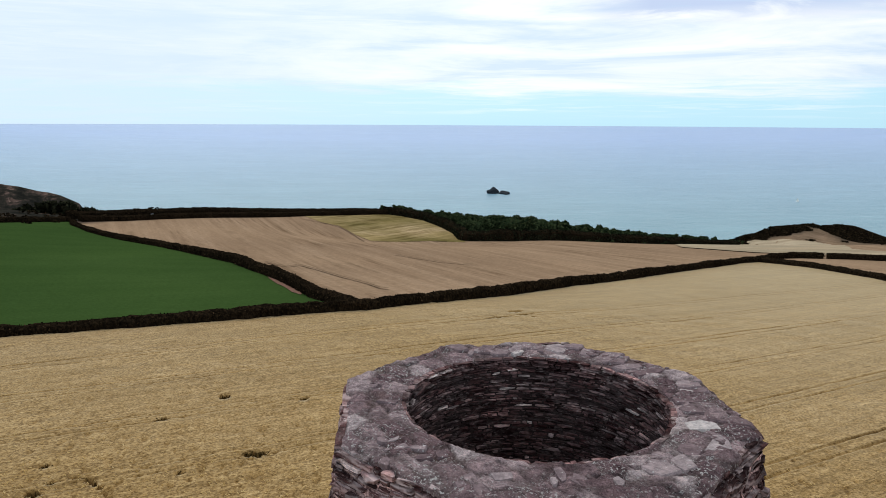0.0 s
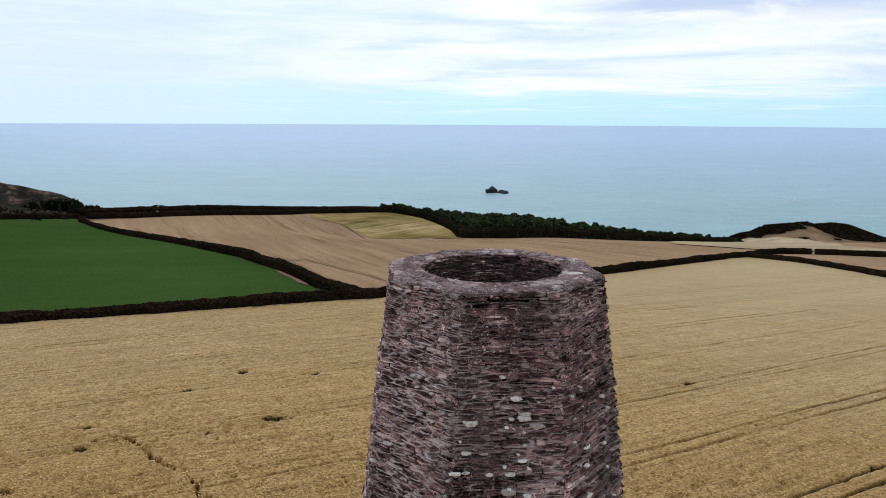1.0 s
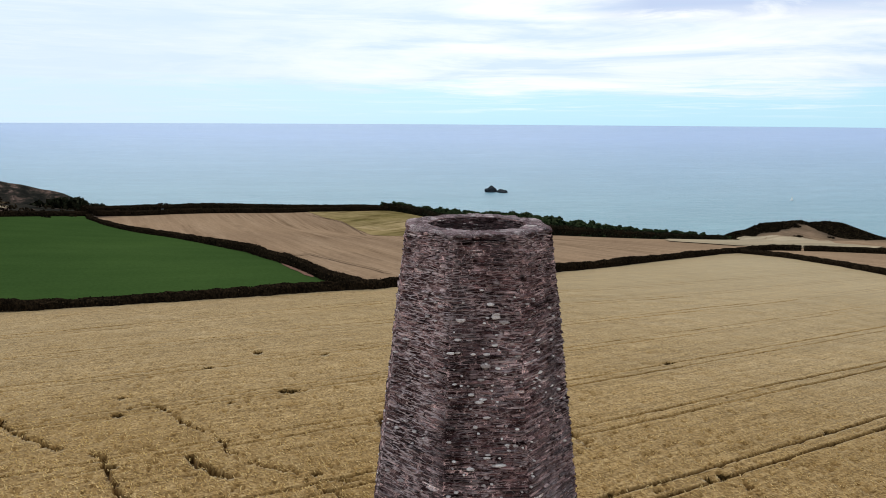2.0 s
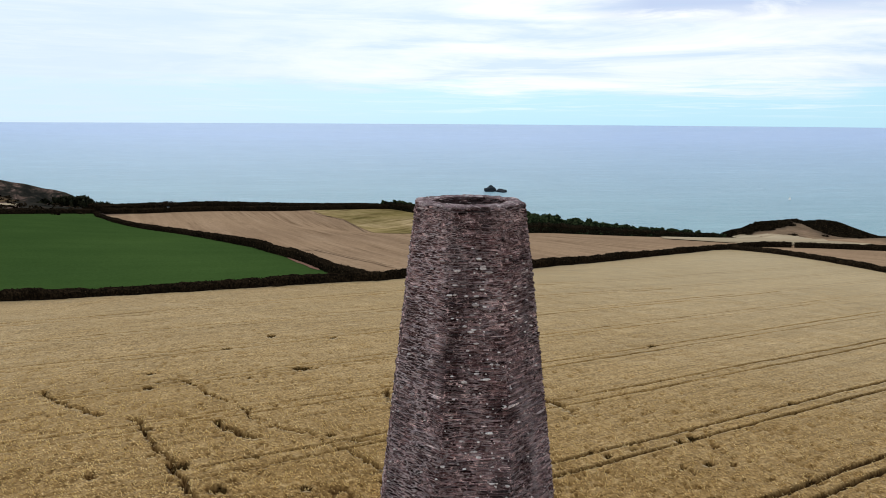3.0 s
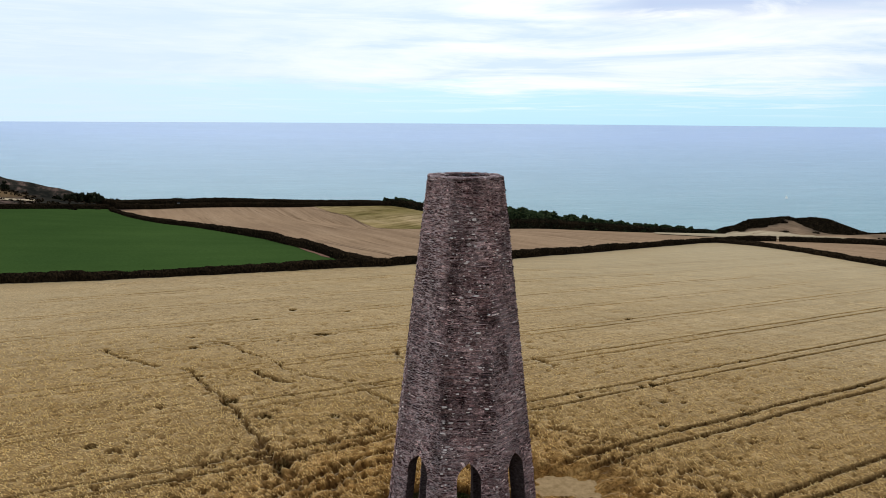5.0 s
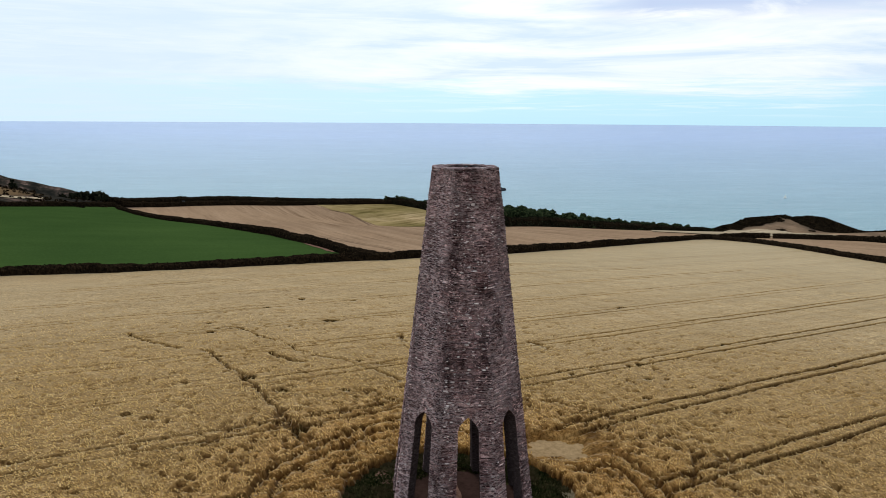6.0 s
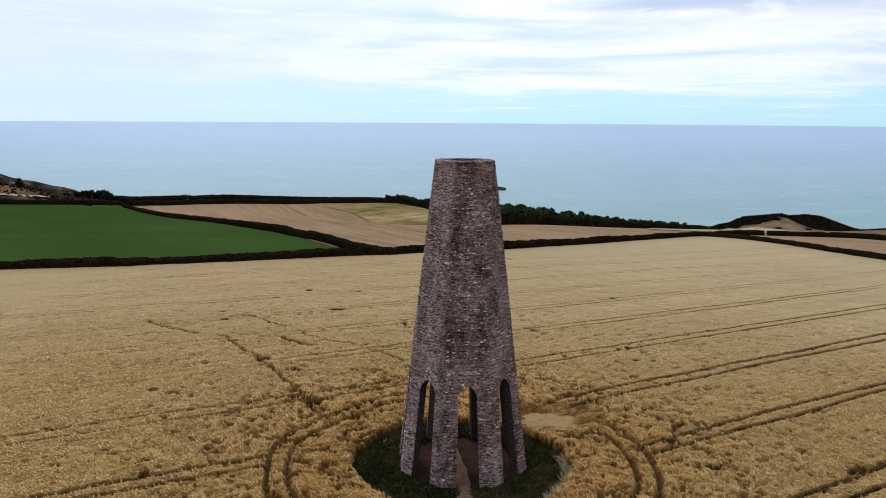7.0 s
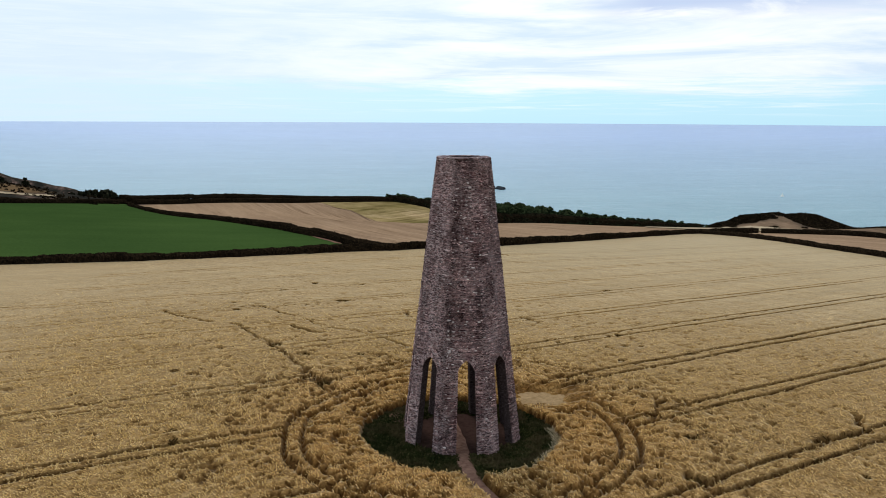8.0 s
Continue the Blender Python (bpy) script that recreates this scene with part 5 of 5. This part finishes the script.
def build_core(tower):
    """The rubble body: eight legs with pointed openings between them, and the hollow shaft above."""
    bm = bmesh.new()
    SIDE_Z = [-0.8 + i * (ARCH_SPRING + 0.8) / 6 for i in range(7)]
    SIDE_Z += [ARCH_SPRING + s * (ARCH_TOP - ARCH_SPRING) for s in (0.2, 0.4, 0.6, 0.8, 0.93)]
    skin = []
    for k in range(8):
        side = [(arch_half(z, k), z) for z in SIDE_Z]
        hole = [(-u, z) for u, z in side] + [(0, ARCH_TOP)] + [(u, z) for u, z in reversed(side)]
        outer, inner = [], []
        ring = [(-1, -0.8)] + hole + [(1, -0.8), (1, SHAFT_FOOT), (-1, SHAFT_FOOT)]
        corners = {0, len(ring) - 3, len(ring) - 2, len(ring) - 1}
        for i, (u, z) in enumerate(ring):
            th = wall_thick(z)
            uo = u * inradius(z) * T8 if i in corners else u
            ui = u * (inradius(z) - th) * T8 if i in corners else u * 1.06
            outer.append(bm.verts.new(on_face(k, uo, z)))
            inner.append(bm.verts.new(on_face(k, ui, z, -th)))
        skin.append(bm.faces.new(outer))
        bm.faces.new(list(reversed(inner)))
        for i in range(1, len(hole)):
            bm.faces.new((outer[i + 1], outer[i], inner[i], inner[i + 1]))
    # the shaft: eight sides without, round within
    S = 64
    zs = [SHAFT_FOOT + (TOP - 0.15 - SHAFT_FOOT) * i / 12 for i in range(13)]
    O, I = [], []
    for z in zs:
        o, i_ = [], []
        for j in range(S):
            th = -math.pi / 2 + PHI + math.pi / 8 + 2 * math.pi * j / S
            ro, ri = oct_radius(th, z), hole_radius(th, z)
            o.append(bm.verts.new((ro * math.cos(th), ro * math.sin(th), z)))
            i_.append(bm.verts.new((ri * math.cos(th), ri * math.sin(th), z)))
        O.append(o)
        I.append(i_)
    for a in range(len(zs) - 1):
        for j in range(S):
            q = (j + 1) % S
            skin.append(bm.faces.new((O[a][j], O[a][q], O[a + 1][q], O[a + 1][j])))
            bm.faces.new((I[a][q], I[a][j], I[a + 1][j], I[a + 1][q]))
    z = SHAFT_FOOT
    ledge = []
    for j in range(S):
        th = -math.pi / 2 + PHI + math.pi / 8 + 2 * math.pi * j / S
        r = oct_radius(th, z) * (inradius(z) - wall_thick(z)) / inradius(z)
        ledge.append(bm.verts.new((r * math.cos(th), r * math.sin(th), z)))
    for j in range(S):
        q = (j + 1) % S
        bm.faces.new((I[0][j], I[0][q], ledge[q], ledge[j]))
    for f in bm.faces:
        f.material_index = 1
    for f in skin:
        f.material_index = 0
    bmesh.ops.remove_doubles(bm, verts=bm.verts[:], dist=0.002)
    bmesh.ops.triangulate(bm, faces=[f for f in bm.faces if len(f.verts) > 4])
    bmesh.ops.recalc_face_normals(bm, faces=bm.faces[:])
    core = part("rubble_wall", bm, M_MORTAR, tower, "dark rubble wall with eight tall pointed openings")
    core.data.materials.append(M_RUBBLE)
    return core


def courses(rng, z0, z1, low, high):
    z = z0
    while z < z1:
        h = low + (high - low) * rng.uniform(0, 1) ** 1.6
        yield z, min(z + h, z1)
        z += h


def runs(rng, a, b, low, high):
    u = a
    while u < b - 0.02:
        w = low + (high - low) * rng.uniform(0, 1) ** 1.5
        if b - (u + w) < low * 0.7:
            w = b - u
        yield u, min(u + w, b)
        u += w


def face_stones(rng, k):
    """The stones of one face: spans along and up it, and how far each stands out."""
    out = []
    for z0, z1 in courses(rng, -0.5, TOP + 0.01, 0.036, 0.112):
        zm = (z0 + z1) / 2
        hw = inradius(zm) * T8
        gap = arch_half(zm, k) + (0.22 if zm > ARCH_SPRING - 0.3 and zm < ARCH_TOP else 0.0) if zm < ARCH_TOP + 0.16 else 0.0
        if ARCH_TOP <= zm < ARCH_TOP + 0.16:
            gap = 0.16
        spans = [(-hw, -gap), (gap, hw)] if gap > 0.05 else [(-hw, hw)]
        for a, b in spans:
            for u0, u1 in runs(rng, a - rng.uniform(-0.01, 0.03), b + rng.uniform(-0.01, 0.045), 0.12, 0.90 if z0 < TOP - 1.6 else 0.55):
                out.append((u0, u1, z0, z1, 0.004 + (0.045 if z0 > TOP - 1.6 else 0.075) * rng.uniform(0, 1) ** 2.2))
    return out


SLATE = [(0.0, 0.16), (0.45, -0.03), (0.99, 0.06), (1.0, 0.80), (0.58, 1.03), (0.04, 0.94)]


def stone_block(corner, c, rng, V, Fc):
    """Adds one rough slatey stone, thin at its ends. corner(u, v, w): u and v run from 0 to 1 over its face, w from 0 (back) to 1 (front)."""
    b = len(V)
    r = rng.random((6, 3)) - 0.5
    tilt = (rng.random() - 0.5) * 0.5
    for w in (0, 1):
        for (u, v), (ju, jv, jw) in zip(SLATE, r):
            u, v = u + 0.08 * ju, v + 0.26 * jv
            if w:
                u, v = c + (1 - 2 * c) * u, 2 * c + (1 - 4 * c) * v
            V.append(corner(u, v, w * (1 + tilt * (u - 0.5) + 0.45 * jw)))
    Fc.append((b + 6, b + 7, b + 8, b + 9, b + 10, b + 11))
    for i in range(6):
        q = (i + 1) % 6
        Fc.append((b + i, b + q, b + 6 + q, b + 6 + i))


def unit_stones():
    """A few rough blocks, one unit a side, shared by all the stones that are objects of their own."""
    rng = np.random.default_rng(77)
    made = []
    for _ in range(8):
        V, Fc = [], []
        r = rng.random((6, 3)) - 0.5
        for w, i in ((-0.5, 0.0), (0.25, 0.01), (0.5, 0.055)):
            for (u, v), (ju, jv, jw) in zip(SLATE, r):
                u, v = u + 0.12 * ju - 0.5, v + 0.3 * jv - 0.5
                V.append((u * (1 - 1.6 * i), v * (1 - 2.4 * i), w + (0.22 * jw if w > 0 else 0)))
        for a in (0, 6):
            for i in range(6):
                q = (i + 1) % 6
                Fc.append((a + i, a + q, a + 6 + q, a + 6 + i))
        Fc.append((12, 13, 14, 15, 16, 17))
        me = bpy.data.meshes.new("stone")
        me.from_pydata(V, [], Fc)
        me.materials.append(M_STONE)
        made.append(me)
    return made


def build_tower():
    tower = tagged(new("tower"), "tall tapering eight-sided stone daymark tower with open arches", "tower")
    core = build_core(tower)
    blocks = unit_stones()
    rng = np.random.default_rng(3)
    singles = []
    for k in range(8):
        V, Fc = [], []
        for u0, u1, z0, z1, p in face_stones(rng, k):
            if k == 0 and z0 > 21.0:
                singles.append((k, u0, u1, z0, z1, p))
                continue
            g, h = 0.004, 0.0032
            stone_block(lambda u, v, w: on_face(k, u0 + g + (u1 - u0 - 2 * g) * u, wander(k, u0 + (u1 - u0) * u, z0 + h + (z1 - z0 - 2 * h) * v), -0.05 + (p + 0.05) * w)[:], 0.05, rng, V, Fc)
        # the fan of thin stones round the head of each opening
        for s in (-1, 1):
            for i in range(10):
                f0, f1 = i / 10, (i + 0.9) / 10
                zc = [ARCH_SPRING - 0.2 + (ARCH_TOP - ARCH_SPRING + 0.2) * f for f in (f0, f1)]
                uc = [arch_half(z, k) for z in zc]
                lean = 0.35 + 1.0 * f0
                L = 0.30 + 0.08 * rng.random()

                def spot(u, v, w):
                    z, uu = zc[0] + (zc[1] - zc[0]) * v, uc[0] + (uc[1] - uc[0]) * v
                    return on_face(k, s * (uu + 0.005 + L * u * math.cos(lean)), z + L * u * math.sin(lean), -0.05 + 0.085 * w)[:]
                stone_block(spot, 0.05, rng, V, Fc)
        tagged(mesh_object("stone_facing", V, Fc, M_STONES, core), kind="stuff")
        # pale quartz stones bedded among the slates: many on the dark side, in loose drifts
        V, Fc = [], []
        drifts = [(rng.normal(-0.15, 0.45), 8.6 + 13.6 * rng.random()) for _ in range(15)]
        for i in range({0: 260, 1: 105, 7: 80}.get(k, 60)):
            if rng.random() < (0.4 if k == 0 else 0.0):
                du, z = drifts[int(rng.integers(len(drifts)))]
                f, z = du + rng.normal(0, 0.30), z + rng.normal(0, 0.8)
            else:
                f, z = rng.uniform(-0.95, 0.95), 0.8 + 21.8 * rng.random()
            z = min(max(z, 0.5), TOP - 1.2)
            u = float(np.clip(f, -0.95, 0.95)) * inradius(z) * T8
            if abs(u) < arch_half(z, k) + 0.3 and z < ARCH_TOP + 0.4:
                continue
            big = rng.random() ** 3 * (1.0 if k == 0 else 0.6)
            L, W, n = 0.042 + 0.145 * big, 0.024 + 0.045 * big * rng.uniform(0.5, 1.2), 7
            b, turn = len(V), rng.uniform(0, 1)
            out_ = [(math.cos((j + turn) * 2 * math.pi / n) * rng.uniform(0.75, 1.1), math.sin((j + turn) * 2 * math.pi / n) * rng.uniform(0.75, 1.15)) for j in range(n)]
            for w, g in ((-0.03, 1.0), (0.05 + 0.02 * rng.random(), 0.94), (0.075 + 0.02 * rng.random(), 0.6)):
                V += [on_face(k, u + L * g * cx, z + W * g * cz, w)[:] for cx, cz in out_]
            for a in (0, n):
                Fc += [(b + a + j, b + a + (j + 1) % n, b + a + n + (j + 1) % n, b + a + n + j) for j in range(n)]
            Fc.append(tuple(b + 2 * n + j for j in range(n)))
        tagged(mesh_object("pale_stone_facing", V, Fc, M_LUMP, core), "pale quartz stones bedded among the slates", kind="stuff")
    # the stones inside the top of the shaft
    V, Fc = [], []
    for z0, z1 in courses(rng, 20.3, TOP + 0.035, 0.022, 0.062):
        r = inradius(z0) - wall_thick(z0)
        turn = rng.uniform(0, 0.3)
        for a0, a1 in runs(rng, turn, turn + 2 * math.pi, 0.04, 0.22):
            p = 0.004 + 0.03 * rng.uniform(0, 1) ** 2

            def spot(u, v, w):
                a, z = a1 + (a0 - a1) * (0.01 + 0.98 * u), z0 + 0.003 + (z1 - z0 - 0.006) * v
                q = hole_radius(a, min(z, TOP)) + 0.05 - (p + 0.05) * w
                return (q * math.cos(a), q * math.sin(a), z)
            stone_block(spot, 0.06, rng, V, Fc)
    tagged(mesh_object("shaft_lining", V, Fc, M_SHAFT, core, False), "dark coursed stones lining the round shaft", kind="stuff")
    # the weathered top: rough slabs bedded in mortar
    S, R = 256, 22
    top_rng = np.random.default_rng(41)
    seeds = np.column_stack([top_rng.uniform(0, 2 * math.pi, 110), top_rng.uniform(-0.05, 1.25, 110)])
    tall, tone = top_rng.uniform(-0.018, 0.026, 110), top_rng.uniform(0, 1, 110) ** 1.5
    V, slabs, joints = [], [], []
    for i in range(R + 3):
        f = min(1.0, max(0.0, (i - 1) / R))
        dz = float(np.interp(f, [0, 0.03, 0.3, 0.6, 0.8, 0.93, 1.0], [-0.03, -0.015, 0.0, 0.005, 0.0, -0.02, -0.05]))
        dz += -0.05 if i == 0 else (-0.05 if i == R + 2 else 0.0)
        for j in range(S):
            th = 2 * math.pi * j / S
            ri, ro = hole_radius(th, TOP) + 0.03, oct_radius(th, TOP + min(0, dz)) - 0.03
            r = ri + (ro - ri) * f
            turn = (seeds[:, 0] - th + math.pi) % (2 * math.pi) - math.pi
            d = np.hypot(turn * r * 0.8, (seeds[:, 1] - f - (0.12 if i > R else 0)) * (ro - ri)) + 0.05 * noise.noise(Vector((3 * r * math.cos(th), 3 * r * math.sin(th), dz)))
            near = np.argsort(d)[:2]
            gap = min(1.0, float(d[near[1]] - d[near[0]]) / 0.055)
            c = Vector((r * math.cos(th), r * math.sin(th), TOP + 0.06 + dz))
            out_ = Vector((math.cos(th), math.sin(th), 0))
            c += out_ * (0.03 * noise.noise(c * 2.6) + (0.012 + 1.3 * float(tall[near[0]]) if i > R - 3 else 0.0))
            c.z += 0.02 * noise.noise(c * 2.6) + float(tall[near[0]]) * 0.7 - 0.018 * (1 - gap) + 0.022 * noise.noise(c * 7) + 0.022 * noise.noise(c * 17)
            V.append(c[:])
            slabs.append(float(tone[near[0]]))
            joints.append(1 - gap)
    Fc = [(i * S + j, (i + 1) * S + j, (i + 1) * S + (j + 1) % S, i * S + (j + 1) % S) for i in range(R + 2) for j in range(S)]
    cap = tagged(mesh_object("capping", V, Fc, M_CAP, tower), "weathered purple-grey slabs and mortar speckled with pale lichen")
    for key, vals in (("slab", slabs), ("joint", joints)):
        cap.data.attributes.new(key, "FLOAT", "POINT").data.foreach_set("value", np.array(vals, np.float32))
    flat = []
    for me in blocks:
        me = me.copy()
        me.name = "capstone"
        me.materials[0] = M_CAPSTONE
        flat.append(me)
    # broad flags along the side away from the path and on the right of it, smaller ones anywhere
    spots = [(-0.95 + 3.1 * (i + rng.uniform(-0.3, 0.3)) / 24, rng.uniform(0.35, 0.9), rng.uniform(0.22, 0.48), rng.uniform(0.16, 0.32), 18) for i in range(24)]
    spots += [(rng.uniform(0, 2 * math.pi), rng.uniform(0.30, 0.92), rng.uniform(0.10, 0.28), rng.uniform(0.05, 0.14), 60) for i in range(46)]
    for i, (th, f, L, W, twist) in enumerate(spots):
        r = 1.44 + (oct_radius(th, TOP) - 1.44) * f
        top = TOP + 0.06 + float(np.interp(f, [0, 0.3, 0.6, 0.86, 1], [-0.02, 0.0, 0.005, -0.01, -0.05]))
        ob = new("capstone", flat[i % 8])
        ob.parent = cap
        tip = 16 * max(0, f - 0.6) / 0.4
        ob.matrix_local = Matrix.Translation((r * math.cos(th), r * math.sin(th), top - 0.034)) @ pose(0, 0, 0, 0, 0, math.degrees(th) + rng.uniform(-twist, twist)) @ pose(0, 0, 0, rng.uniform(-6, 6), tip + rng.uniform(-4, 4), 0) @ Matrix.Diagonal((L, W, 0.08, 1))
    for i, (k, u0, u1, z0, z1, p) in enumerate(singles):
        n, t = face_axes(k)
        a, b = on_face(k, 0, z0), on_face(k, 0, z1)
        up = (b - a).normalized()
        out_ = t.cross(up).normalized()
        c = on_face(k, (u0 + u1) / 2, wander(k, (u0 + u1) / 2, (z0 + z1) / 2))
        rot = Matrix((t, up, out_)).transposed().to_4x4()
        ob = new("stone", blocks[i % 8])
        ob.parent = core
        ob.matrix_local = Matrix.Translation(c + out_ * (p - 0.034)) @ rot @ pose(0, 0, 0, 0, 0, rng.uniform(-1.5, 1.5)) @ Matrix.Diagonal((u1 - u0 - 0.009, z1 - z0 - 0.007, 0.09, 1))


def field_hut(x, y):
    """A small white-walled hut with a low pitched roof."""
    hut = tagged(new("field_hut"), "tiny white field hut with a grey roof behind the hedge", "hut")
    hut.matrix_world = pose(x, y, float(land_z(x, y)) + 0.05, 0, 0, 24) @ Matrix.Diagonal((0.62, 0.62, 0.56, 1))
    bm = bmesh.new()
    base = [(-0.9, -0.6), (0.9, -0.6), (0.9, 0.6), (-0.9, 0.6)]
    lo, hi = [bm.verts.new((a, b, 0)) for a, b in base], [bm.verts.new((a, b, 2.85)) for a, b in base]
    ends = [bm.verts.new((s * 0.9, 0, 3.2)) for s in (-1, 1)]
    for i in range(4):
        j = (i + 1) % 4
        gable = [lo[i], lo[j], hi[j]] + ([ends[1]] if i == 1 else [ends[0]] if i == 3 else []) + [hi[i]]
        bm.faces.new(gable)
    part("wall", bm, M_WHITE, hut)
    bm = bmesh.new()
    for s in (-1, 1):
        top = [bm.verts.new(p) for p in ((-1.0, 0, 3.3), (1.0, 0, 3.3), (1.0, s * 0.75, 2.88), (-1.0, s * 0.75, 2.88))]
        low = [bm.verts.new(v.co - Vector((0, 0, 0.08))) for v in top]
        bm.faces.new(top)
        bm.faces.new(list(reversed(low)))
        for i in range(4):
            j = (i + 1) % 4
            bm.faces.new((top[i], low[i], low[j], top[j]))
    bmesh.ops.recalc_face_normals(bm, faces=bm.faces[:])
    part("roof", bm, M_ROCK, hut, "grey slate roof")


# ---------------------------------------------------------------- build
build_ground()
field_sheet("field_green", GREEN_FIELD, M_GREEN, "smooth green field of young crop between hedges", 0.25, 1.0, 0.03)
field_sheet("field_yellow", YELLOW_FIELD, M_YELLOW, "yellowing grass slope beside the wood", 0.16, 0.8)
field_sheet("field_strip", PALE_STRIP, M_PALE, "pale strip of cut field behind the hedge", 0.3, 1.0)
field_sheet("hedge_foot", HEDGE_FOOT, M_EARTH, "bare trodden earth along the foot of the hedge", 0.36, 0.25)
field_sheet("field_pale", PALE_FIELD, M_PALE, "pale cut field before the headland", 0.35, 1.2)
build_sea()
for line in STUBBLE_TRACKS:
    wheel_track(line)
build_wheat()
build_tower()
build_clearing()
build_wheat_heads()
build_weeds()
hedge(WHEAT_HEDGE[1:15], 2.4, (2.2, 2.2, 2.2, 2.3, 2.6, 2.6, 2.4, 2.2), "dark thick field hedge along the wheat", 1)
hedge(WHEAT_HEDGE[14:], 2.4, (2.2, 2.2), "dark thick field hedge down the wheat's side", 2)
hedge(DIAGONAL_HEDGE, 2.4, (2.2, 2.5, 2.0, 1.4), "dark overgrown hedge between green crop and stubble", 3)
hedge(GREEN_END_HEDGE, 2.4, (2.2, 2.2), "dark low hedge at the end of the green field", 4)
hedge(BACK_HEDGE, 3.0, (2.4, 2.6), "dark hedge along the top of the stubble", 5, 70, 0.2)
hedge(THORN_BELT, 5.0, (3.4, 3.3, 2.9, 2.3, 2.2), "dark belt of thorn bushes along the cliff edge", 9, 120, 0.3)
hedge(WOOD_EDGE, 6.0, (4.2, 4.6, 4.6, 4.8, 5.2, 4.8, 4.2, 3.2, 2.4), "dark thicket of thorn along the edge of the wood", 12, 110, 0.42, M_THORN)
hedge(GATE_HEDGE, 2.2, (2.0, 2.0), "dark hedge that ends at a field gate gap", 10)
hedge(SIDE_HEDGE, 2.2, (1.9, 2.0), "dark hedge between small fields by the headland", 6)
build_wood()
build_scrub()
sea_rock(42, 1495, 32, 12, 3.0, "dark wave-worn rock standing out of the sea")
sea_rock(64, 1486, 32, 6, 7.0, "low dark rock beside a larger one in the sea")
sail_boat(626, 1381)
field_hut(-143.9, 299.5)
